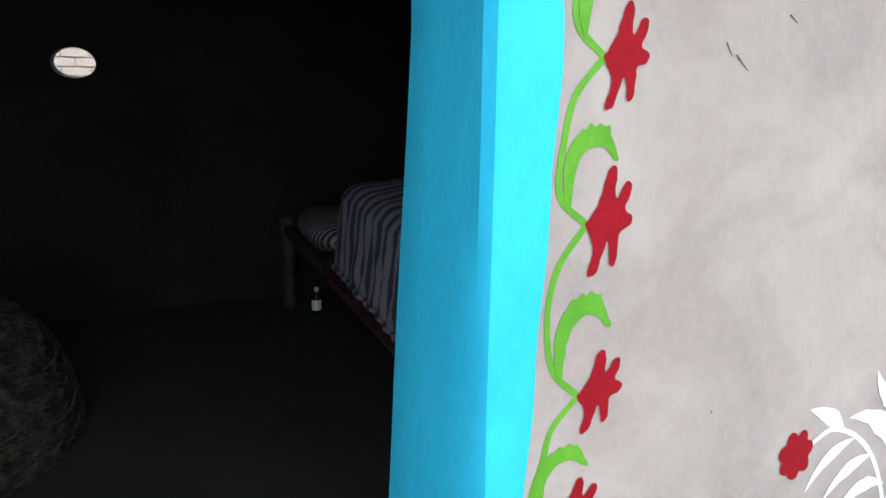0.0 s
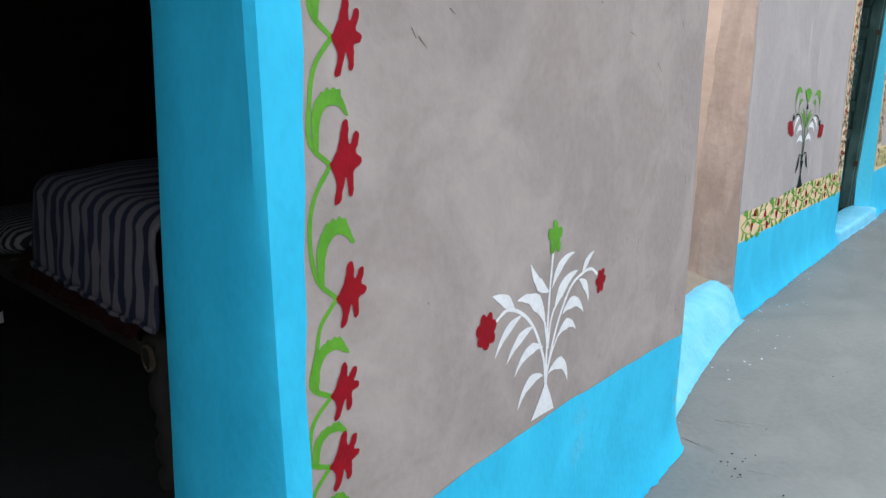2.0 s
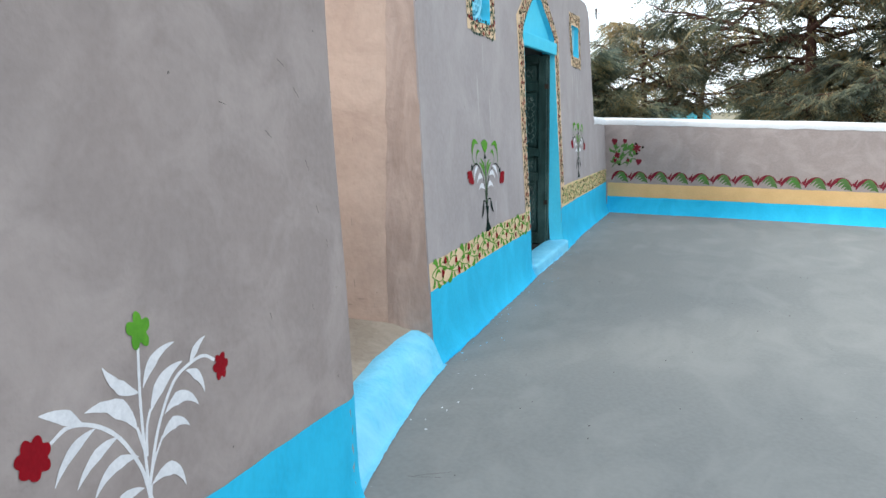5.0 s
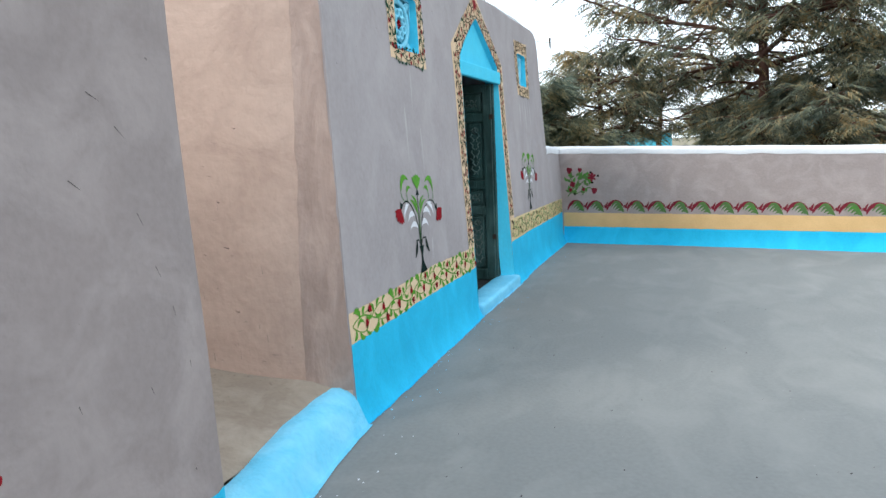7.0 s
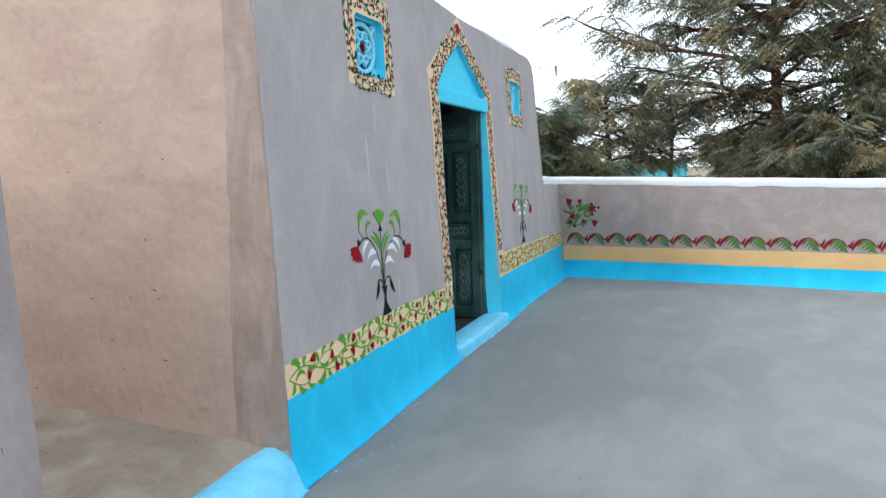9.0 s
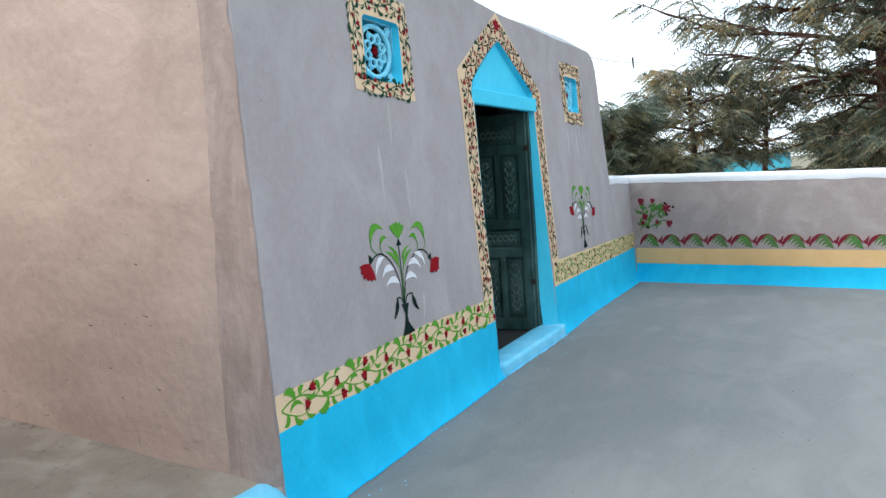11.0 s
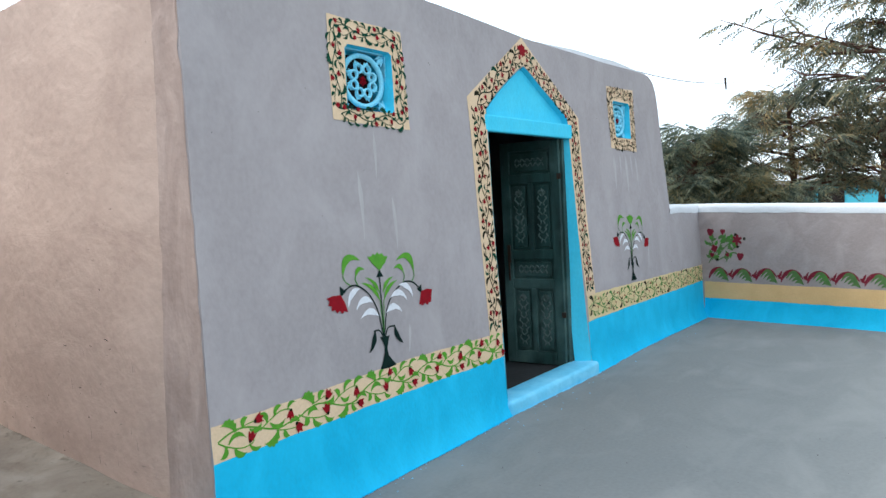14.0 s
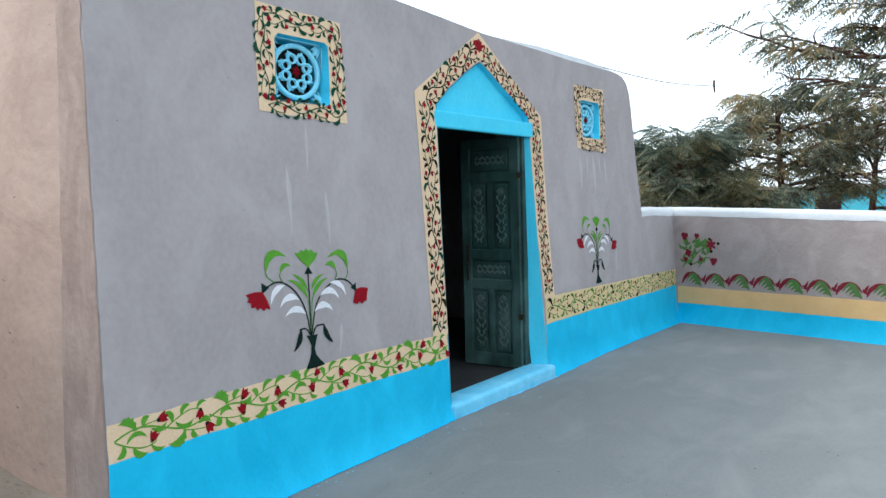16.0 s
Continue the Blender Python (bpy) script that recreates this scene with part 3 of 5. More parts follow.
FLOWER = rounded([(x / 1200, z / 1710) for x, z in FLOWER])
LEAF = [(-30, 36), (-39, 80), (-39, 130), (-30, 168), (-17, 186), (-12, 200), (-2, 196), (4, 212), (12, 198), (20, 213), (28, 200), (38, 204), (43, 182), (50, 164), (62, 128), (50, 132), (36, 155), (18, 165), (0, 158), (-14, 135), (-20, 100), (-23, 36)]
LEAF = rounded([(x / 1200, z / 1710) for x, z in LEAF])
for i, ((u0, z0), (u1, z1)) in enumerate(zip(NODES, NODES[1:])):
    k = (z0 - z1) / 0.186
    q = min(1.1, 0.35 + 0.65 * k) * (1 + 0.08 * noise.noise((i * 3.3, 1, 1)))
    jag = lambda p, s: (p[0] + 0.0022 * noise.noise((p[0] * 90 + i * 7, p[1] * 90, s)), p[1] + 0.0022 * noise.noise((p[0] * 90, p[1] * 90 + i * 5, s + 3)))
    wide = 1 + 0.10 * noise.noise((i * 5.1, 2, 2))
    br(surf_a, 0.0016).poly([jag((u0 - 0.003 + x * wide, z0 + z * q), 1) for x, z in FLOWER]).lay("flower", RED, vine_a, "crimson painted lily bloom")
    br(surf_a, 0.0012).poly([jag((u1 - 0.006 + x * wide, z1 + z * k * 0.94), 2) for x, z in LEAF]).lay("leaf", GREEN, vine_a)

# white plant by the dado of house A
white = br(surf_a)
for st, w in (([(1.194, 0.979), (1.182, 0.872), (1.176, 0.773), (1.173, 0.645)], 0.004), ([(1.445, 0.868), (1.405, 0.892), (1.352, 0.890), (1.289, 0.866), (1.222, 0.781), (1.176, 0.672)], 0.004), ([(0.945, 0.876), (0.991, 0.889), (1.053, 0.865), (1.112, 0.811), (1.159, 0.724), (1.173, 0.655)], 0.004), ([(1.208, 0.837), (1.19, 0.80), (1.180, 0.74)], 0.0035), ([(1.181, 0.672), (1.175, 0.64)], 0.004), ([(1.162, 0.813), (1.175, 0.76)], 0.004), ([(1.235, 0.763), (1.20, 0.72), (1.176, 0.67)], 0.003)):
    white.stroke(st, w, w * 1.2)
plant_a = white.lay("painted_plant", LIMEWHITE, wall_a, "white painted plant in a small vase with red blooms")
for b, t, w, bend in (((1.180, 0.885), (1.090, 0.971), 0.016, 0.1), ((1.194, 0.890), (1.307, 0.957), 0.015, 0.16), ((1.208, 0.830), (1.328, 0.905), 0.020, 0.14), ((1.352, 0.888), (1.418, 0.938), 0.012, 0.1), ((1.336, 0.879), (1.395, 0.805), 0.013, 0.15), ((1.250, 0.808), (1.368, 0.783), 0.017, 0.25), ((1.230, 0.755), (1.328, 0.748), 0.016, 0.25), ((1.181, 0.672), (1.292, 0.616), 0.017, 0.3), ((1.162, 0.808), (1.032, 0.900), 0.021, -0.18), ((1.022, 0.885), (0.930, 0.936), 0.016, -0.05), ((1.052, 0.860), (0.942, 0.792), 0.013, -0.12), ((1.107, 0.818), (0.990, 0.762), 0.014, -0.12), ((1.155, 0.752), (1.025, 0.720), 0.015, -0.2), ((1.160, 0.677), (1.043, 0.630), 0.016, -0.22)):
    br(surf_a, 0.0012).leaf(b, t, w, bend).lay("leaf", LIMEWHITE, plant_a)
br(surf_a, 0.0014).poly([(1.176, 0.662), (1.184, 0.640), (1.200, 0.612), (1.222, 0.566), (1.165, 0.571), (1.108, 0.575), (1.140, 0.612), (1.166, 0.645)]).lay("vase", LIMEWHITE, plant_a, "white painted flared vase")
br(surf_a, 0.0018).bloom((1.202, 1.015), 0.036, 0.044, 5, 0.40, 0.3, 2).lay("bloom", GREEN, plant_a, "green painted bud")
br(surf_a, 0.0018).bloom((0.907, 0.866), 0.040, 0.043, 7, 0.22, 0.2, 4).lay("bloom", RED, plant_a, "crimson painted bloom")
br(surf_a, 0.0018).bloom((1.466, 0.846), 0.031, 0.036, 6, 0.28, 0.0, 6).lay("bloom", RED, plant_a, "crimson painted bloom")
smear = br(surf_a, 0.0024)
for a, t, w in (((1.375, 0.445), (1.385, 0.522), 0.020), ((1.395, 0.44), (1.412, 0.515), 0.018), ((1.360, 0.462), (1.352, 0.505), 0.013), ((1.41, 0.45), (1.432, 0.482), 0.012), ((1.385, 0.44), (1.376, 0.335), 0.022), ((1.362, 0.42), (1.338, 0.345), 0.017), ((1.395, 0.425), (1.405, 0.345), 0.017), ((1.375, 0.38), (1.36, 0.315), 0.014), ((1.35, 0.40), (1.322, 0.38), 0.011)):
    smear.leaf(a, t, w, 0.06)
smear.lay("paint_smear", FADED, wall_a, "pale patch left by a painted-over flower")

# vase paintings on house B
def vase_painting(u0, z0, k=1.0, seed=0.0):
    P = lambda x, z: (u0 + x * k, z0 + z * k)
    L = lambda pts: [P(*p) for p in pts]
    b = br(surf_b, 0.003)
    for st in ([(-0.008, 0.53), (-0.010, 0.357), (-0.014, 0.17)], [(-0.014, 0.17), (-0.047, 0.331), (-0.106, 0.432), (-0.180, 0.487), (-0.244, 0.500), (-0.310, 0.478)], [(-0.014, 0.17), (0.036, 0.340), (0.117, 0.428), (0.214, 0.470), (0.290, 0.456), (0.345, 0.412)], [(-0.014, 0.175), (-0.050, 0.221), (-0.098, 0.223)], [(-0.004, 0.175), (0.028, 0.224), (0.090, 0.226)]):
        b.stroke(L(st), 0.0045 * k)
    top = b.lay("painted_vase_of_flowers", DARK, wall_b, "dark painted vase with red carnations and white leaves")
    br(surf_b, 0.0040).poly(L([(-0.051, 0.184), (-0.01, 0.178), (0.034, 0.180), (0.018, 0.145), (0.004, 0.105), (0.013, 0.067), (0.04, 0.035), (0.075, 0.0), (0.0, -0.006), (-0.070, -0.0024), (-0.04, 0.045), (-0.024, 0.084), (-0.018, 0.119), (-0.03, 0.15)])).lay("vase", DARK, top, "bottle green waisted vase")
    br(surf_b, 0.0040).poly(L([(-0.004, 0.560), (-0.060, 0.605), (-0.099, 0.648), (-0.066, 0.645), (-0.052, 0.660), (-0.030, 0.652), (-0.012, 0.668), (0.006, 0.652), (0.026, 0.660), (0.044, 0.640), (0.076, 0.636), (0.050, 0.60)])).lay("bloom", GREEN, top, "bright green painted tulip")
    for tri in ([(-0.004, 0.568), (-0.036, 0.525), (0.026, 0.522)], [(-0.337, 0.508), (-0.340, 0.448), (-0.290, 0.476)], [(0.316, 0.412), (0.361, 0.382), (0.363, 0.438)]):
        br(surf_b, 0.0032).poly(L(tri)).lay("calyx", DARK, top)
    br(surf_b, 0.0040).poly(L([(-0.337, 0.462), (-0.40, 0.465), (-0.447, 0.456), (-0.425, 0.44), (-0.437, 0.418), (-0.412, 0.41), (-0.415, 0.385), (-0.388, 0.388), (-0.375, 0.368), (-0.355, 0.378), (-0.335, 0.36), (-0.318, 0.372), (-0.290, 0.362), (-0.305, 0.41)])).lay("bloom", RED, top, "crimson painted carnation")
    br(surf_b, 0.0040).poly(L([(0.358, 0.398), (0.41, 0.404), (0.464, 0.394), (0.452, 0.36), (0.446, 0.318), (0.425, 0.318), (0.408, 0.302), (0.385, 0.318), (0.360, 0.306), (0.327, 0.320), (0.342, 0.36)])).lay("bloom", RED, top, "crimson painted carnation")
    for a, t, w, bend in (((-0.180, 0.478), (-0.284, 0.386), 0.020, -0.2), ((-0.085, 0.388), (-0.224, 0.363), 0.021, -0.25), ((-0.042, 0.302), (-0.192, 0.312), 0.021, -0.22), ((0.155, 0.458), (0.274, 0.370), 0.019, 0.2), ((0.070, 0.393), (0.218, 0.360), 0.021, 0.25), ((0.022, 0.310), (0.162, 0.298), 0.021, 0.25)):
        br(surf_b, 0.0034).leaf(P(*a), P(*t), w * k, bend).lay("leaf", LIMEWHITE, top, "white painted leaf")
    for a, t, w, bend in (((-0.020, 0.385), (-0.163, 0.505), 0.015, -0.14), ((-0.018, 0.430), (-0.126, 0.532), 0.013, -0.12), ((0.010, 0.430), (0.110, 0.513), 0.013, 0.14), ((0.014, 0.385), (0.140, 0.488), 0.015, 0.14), ((-0.207, 0.545), (-0.130, 0.578), 0.016, 0.3), ((0.207, 0.525), (0.120, 0.558), 0.016, -0.3), ((-0.306, 0.555), (-0.160, 0.632), 0.026, 0.38), ((0.302, 0.520), (0.148, 0.603), 0.026, -0.38)):
        br(surf_b, 0.0034).leaf(P(*a), P(*t), w * k, bend).lay("leaf", GREEN, top, "green painted leaf")
    g = br(surf_b, 0.0030)
    for st in ([(-0.018, 0.39), (-0.016, 0.30), (-0.014, 0.2)], [(0.012, 0.39), (0.0, 0.30), (-0.012, 0.2)], [(-0.192, 0.494), (-0.212, 0.53), (-0.205, 0.548)], [(0.196, 0.472), (0.210, 0.505), (0.205, 0.53)], [(-0.253, 0.502), (-0.292, 0.53), (-0.306, 0.56)], [(0.275, 0.466), (0.300, 0.495), (0.302, 0.525)]):
        g.stroke(L(st), 0.0032 * k)
    g.lay("stem", MIDGREEN, top)
    for a, t, w, bend in (((-0.088, 0.230), (-0.150, 0.110), 0.020, 0.12), ((0.085, 0.230), (0.152, 0.113), 0.020, -0.12)):
        br(surf_b, 0.0040).leaf(P(*a), P(*t), w * k, bend).lay("leaf", DARK, top, "dark green painted leaf")
    return top


vase_painting(5.055, 0.618)
vase_painting(8.83, 0.692, 0.98)


# scrolling vines on the borders
def crescent(b, base, tip, w, bend, teeth=0):
    """A curved leaf, plump on its outer side, where it may be toothed."""
    a, c = Vector(base), Vector(tip)
    side = Vector((-(c - a).y, (c - a).x))
    s, n = len(b.v), 12
    for k in range(n + 1):
        t = k / n
        p = a.lerp(c, t) + side * bend * 4 * t * (1 - t)
        d = ((c - a) + side * bend * 4 * (1 - 2 * t)).normalized()
        nrm = Vector((-d.y, d.x)) * (1 if bend > 0 else -1)
        g = math.sin(math.pi * min(1.0, 0.06 + t) ** 1.15) ** 0.8 if t < 0.94 else 0.05
        tooth = 1 + (0.32 if k % 2 else -0.12) * (1 if teeth and 2 < k < 11 else 0)
        b.v += [p + nrm * w * g * 1.25 * tooth, p - nrm * w * g * 0.55]
    b.f += [(s + 2 * k, s + 2 * k + 1, s + 2 * k + 3, s + 2 * k + 2) for k in range(n)]
    return b


TULIP = [(-0.35, -1.0), (0.35, -1.0), (0.75, -0.3), (1.0, 0.75), (0.45, 0.45), (0.05, 1.1), (-0.4, 0.45), (-1.0, 0.8), (-0.7, -0.25)]


def scroll(name, surf, path, half, period, stem_mat, leaf_mat, label, wall, out=0.0042, leafy=1.0, line=0.004, tip_mat=None, rnd=1, bud=1.0, teeth=1):
    """A winding stem: in each bay a curl that ends in a flower, with curved leaves on both sides."""
    rng = random.Random(rnd)
    pts = [Vector(p) for p in path]
    seg = [(b - a).length for a, b in zip(pts, pts[1:])]
    total = sum(seg)

    def at(s, n):
        s = max(0.004, min(total - 0.004, s))
        for a, b, l in zip(pts, pts[1:], seg):
            if s <= l or b is pts[-1]:
                d = (b - a) / l
                p = a + d * min(s, l) + Vector((-d.y, d.x)) * n * half
                return (p.x, p.y)
            s -= l

    b = br(surf, out)
    n = max(3, round(total / period))
    h = total / n
    drift = [rng.uniform(-0.10, 0.10) for _ in range(n + 2)]
    wave = lambda s: 0.36 * math.sin(math.pi * s / h) + drift[min(n, int(s / h))]
    b.stroke([at(k * h / 4, wave(k * h / 4)) for k in range(4 * n + 1)], line)
    leaves, blooms = [], []
    for k in range(n):
        s0, sg = (k + 0.5) * h, (1 if k % 2 == 0 else -1)
        j = lambda a: a * rng.uniform(-1, 1)
        A = lambda x, y: at(s0 + x * h, sg * y)
        q = [j(0.07) for _ in range(8)]
        # the curl in the bay under the bend
        b.stroke([A(-0.52, 0.05), A(-0.28, -0.30), A(0.04 + q[0], -0.60 + q[1]), A(0.30 + q[0], -0.52), A(0.30 + q[0], -0.24 + q[2])], line * 0.85, line * 0.55)
        b.stroke([A(-0.12, 0.36), A(0.14, 0.52), A(0.36 + q[3], 0.60)], line * 0.75, line * 0.5)
        w = half * leafy
        leaves.append((A(-0.08, 0.34), A(-0.46 + q[4], 0.84 + q[5]), 0.155 * w, -0.22 * sg, teeth))
        leaves.append((A(0.10, 0.46), A(0.24 + q[6], 0.92), 0.10 * w, 0.22 * sg, 0))
        leaves.append((A(0.24, 0.26), A(0.52 + q[2], 0.40 + q[1]), 0.10 * w, -0.24 * sg, 0))
        leaves.append((A(-0.34, -0.22), A(-0.46 + q[7], -0.78 + q[1]), 0.125 * w, 0.24 * sg, 0))
        leaves.append((A(-0.12 + q[0], -0.46), A(0.10 + q[2], -0.92), 0.10 * w, -0.22 * sg, 0))
        leaves.append((A(0.22 + q[0], -0.58), A(0.46 + q[2], -0.86), 0.09 * w, -0.2 * sg, 0))
        leaves.append((A(-0.26, -0.20), A(0.08 + q[3], -0.16 + q[5]), 0.10 * w, 0.28 * sg, 0))
        blooms.append((A(0.28 + q[0], -0.20 + q[2]), math.pi / 2 * (1 - sg) + j(0.5), k))
        blooms.append((A(0.42 + q[3], 0.64), -0.9 * sg + math.pi / 2 * (1 - sg) + j(0.4), k + 50))
    top = b.lay(name, stem_mat, wall, label)
    for i, (a, t, w, bend, tt) in enumerate(leaves):
        crescent(br(surf, out + 0.0005), a, t, w * (1 + rng.uniform(-0.15, 0.2)), bend, tt).lay("leaf", tip_mat if tip_mat and i % 3 == 0 else leaf_mat, top)
    for p, turn, k in blooms:
        r = 0.20 * half * bud * (1 + 0.25 * rng.random())
        c, d = math.cos(turn), math.sin(turn)
        br(surf, out + 0.001).poly([(p[0] + r * (x * c - z * d), p[1] + r * (x * d + z * c)) for x, z in TULIP]).lay("flower", RED, top)
        br(surf, out + 0.0015).bloom((p[0] + r * d * 0.95, p[1] - r * c * 0.95), r * 0.32, r * 0.32, 4, 0.1, 0, k).lay("calyx", INK, top)
    return top


scroll("painted_scroll", surf_b, [(3.865, 0.522), (5.2, 0.534), (6.28, 0.522)], 0.086, 0.235, GREEN, GREEN, "green vine scroll with red flowers", wall_b, leafy=1.6, line=0.0040, bud=1.35, rnd=2)
scroll("painted_scroll", surf_b, [(7.75, 0.568), (9.2, 0.552), (10.98, 0.538)], 0.092, 0.215, MIDGREEN, MIDGREEN, "dense dark vine scroll", wall_b, leafy=1.1, line=0.0040, tip_mat=INK, bud=0.6, rnd=3)
scroll("painted_scroll", surf_b, [(6.212, 0.62), (6.228, 1.3), (6.224, 2.22), (6.53, 2.455), (6.90, 2.67)], 0.084, 0.165, INK, INK, "dark scroll with small red flowers", wall_b, leafy=1.2, line=0.0045, tip_mat=TEAL, bud=1.05, rnd=4, teeth=0)
scroll("painted_scroll", surf_b, [(7.81, 0.70), (7.755, 1.3), (7.735, 2.215), (7.40, 2.42), (6.97, 2.66)], 0.078, 0.155, INK, INK, "dark scroll with small red flowers", wall_b, leafy=1.2, line=0.0045, tip_mat=TEAL, bud=1.05, rnd=5, teeth=0)
br(surf_b, 0.0030).bloom((6.93, 2.700), 0.055, 0.052, 8, 0.25, 0, 3).lay("painted_bloom", RED, wall_b, "crimson painted bloom at the point of the arch")


# ---- windows of house B: painted frame, blue reveal, pierced lattice ----
def ring(bm, c, r, w, d, n=28, sx=1.0):
    """A flat ring in the xz plane with depth d."""
    vs = []
    for k in range(n):
        a = math.tau * k / n
        for rr, y in ((r - w, 0.0), (r - w * 0.8, -d), (r + w * 0.8, -d), (r + w, 0.0)):
            vs.append(bm.verts.new((c[0] + sx * rr * math.cos(a), c[1] + y, c[2] + rr * math.sin(a))))
    for k in range(n):
        for j in range(3):
            q = (k + 1) % n
            bm.faces.new((vs[4 * k + j], vs[4 * k + j + 1], vs[4 * q + j + 1], vs[4 * q + j]))


def lobe(bm, c, a, r0, r1, w, d, sx=1.0):
    """A pointed raised petal from radius r0 to r1 at angle a."""
    vs = []
    ca, sa = math.cos(a), math.sin(a)
    for rr, ww, y in ((r0, 0, 0), (r0 + 0.35 * (r1 - r0), w, 0), (r1, 0, 0), (r0 + 0.35 * (r1 - r0), -w, 0), (r0 + 0.4 * (r1 - r0), 0, -d)):
        vs.append(bm.verts.new((c[0] + sx * (rr * ca - ww * sa), c[1] + y, c[2] + rr * sa + ww * ca)))
    for i in range(4):
        bm.faces.new((vs[i], vs[(i + 1) % 4], vs[4]))


def window(name, outline, frame_pts, label):
    us, zs_ = [p[0] for p in outline], [p[1] for p in outline]
    cu, cz = (min(us) + max(us)) / 2, (min(zs_) + max(zs_)) / 2
    hw, hh = (max(us) - min(us)) / 2, (max(zs_) - min(zs_)) / 2
    win = tagged(new(name), label, "window", kind="structure")
    inner = dense(outline, 0.08)
    fr = painted("painted_frame", surf_b, dense(frame_pts, 0.08, 0.006), 0.0024, BEIGE, wall_b, "cream painted window border", 0.0, holes=[dense([(cu + (u - cu) * 1.01, cz + (z - cz) * 1.01) for u, z in outline], 0.08)])
    v = [surf_b(u, z, 0.005) for u, z in inner] + [surf_b(u + (cu - u) * 0.08, z + (cz - z) * 0.08, 0) + Vector((0, 0.15, 0)) for u, z in inner]
    k = len(inner)
    piece("reveal", v, [(i, (i + 1) % k, k + (i + 1) % k, k + i) for i in range(k)], SKY, win, "blue limewashed window reveal", True)
    y = surf_b(cu, cz, 0).y + 0.06
    c = (cu, y, cz)
    R = hh * 0.93
    sx = hw / hh
    bm = bmesh.new()
    for (a0, a1, b0, b1) in ((-hw, hw, hh * 0.93, hh), (-hw, hw, -hh, -hh * 0.93), (-hw, -hw * 0.94, -hh, hh), (hw * 0.94, hw, -hh, hh)):
        box(bm, (cu + a0, y - 0.012, cz + b0), (cu + a1, y + 0.02, cz + b1))
    part("lattice_frame", bm, LATTICE, win)
    bm = bmesh.new()
    ring(bm, c, R * 0.86, R * 0.085, 0.014, 32, sx)
    part("lattice_ring", bm, LATTICE, win, "", True)
    bm = bmesh.new()
    for q in range(30):
        a = math.tau * q / 30
        lobe(bm, (c[0] + sx * 0.86 * R * math.cos(a), c[1] - 0.013, c[2] + 0.86 * R * math.sin(a)), a, -R * 0.045, R * 0.075, R * 0.04, 0.008, sx)
    part("lattice_bead", bm, LATTICE, win, "", True)
    for q in range(8):
        a = math.tau * (q + 0.5) / 8
        bm = bmesh.new()
        ring(bm, (c[0] + sx * 0.44 * R * math.cos(a), c[1], c[2] + 0.44 * R * math.sin(a)), R * 0.15, R * 0.034, 0.016, 14, sx)
        part("lattice_eye", bm, LATTICE, win, "", True)
        bm = bmesh.new()
        lobe(bm, c, math.tau * (q + 0.5) / 8, R * 0.52, R * 0.76, R * 0.10, 0.016, sx)
        for d in (-0.17, 0.17):
            lobe(bm, c, math.tau * (q + 0.5) / 8 + d, R * 0.46, R * 0.68, R * 0.07, 0.014, sx)
        part("lattice_petal", bm, LATTICE, win)
    bm = bmesh.new()
    for q in range(6):
        lobe(bm, (c[0], c[1] - 0.004, c[2]), math.tau * q / 6 + 0.5, 0.0, R * 0.20, R * 0.065, 0.02)
    part("lattice_star", bm, RED, win, "crimson painted star")
    for qx in (-1, 1):
        for qz in (-1, 1):
            bm = bmesh.new()
            lobe(bm, (cu + qx * hw * 0.95, y, cz + qz * hh * 0.95), math.atan2(-qz, -qx), 0.0, R * 0.60, R * 0.17, 0.016)
            for d in (-0.42, 0.42):
                lobe(bm, (cu + qx * hw * 0.93, y, cz + qz * hh * 0.93), math.atan2(-qz, -qx) + d, 0.0, R * 0.50, R * 0.09, 0.014)
            part("lattice_corner", bm, LATTICE, win)
    # Near-black sheet added behind the lattice to stand for the unlit room.
    boxed("shutter", (cu - hw - 0.03, y + 0.11, cz - hh - 0.03), (cu + hw + 0.03, y + 0.13, cz + hh + 0.03), DIM_MUD, win, 0.0, "dark backing in place of the unlit room behind the lattice")
    return win


F1 = [(4.785, 2.03), (5.10, 2.012), (5.437, 2.002), (5.43, 2.30), (5.43, 2.597), (5.10, 2.60), (4.805, 2.602), (4.79, 2.30)]
F2 = [(8.52, 1.995), (8.84, 1.985), (9.16, 1.976), (9.17, 2.29), (9.17, 2.608), (8.86, 2.60), (8.53, 2.594), (8.52, 2.30)]
for wname, hole, fpts, seed, paint, flower in (("window_1", W1, F1, 7, TEAL, 1.35), ("window_2", W2, F2, 8, INK, 0.6)):
    window(wname, hole, fpts, "small square window with a pierced blue lattice")
    u0, u1 = min(p[0] for p in fpts) + 0.058, max(p[0] for p in fpts) - 0.058
    z0, z1 = min(p[1] for p in fpts) + 0.06, max(p[1] for p in fpts) - 0.065
    scroll("painted_scroll", surf_b, [(u0, z0), (u1, z0 - 0.01), (u1 + 0.005, z1), (u0, z1), (u0, z0 + 0.02)], 0.056, 0.15, paint, paint, "dark green vine with red flowers round the window", wall_b, leafy=1.45, line=0.0030, bud=flower, rnd=seed)

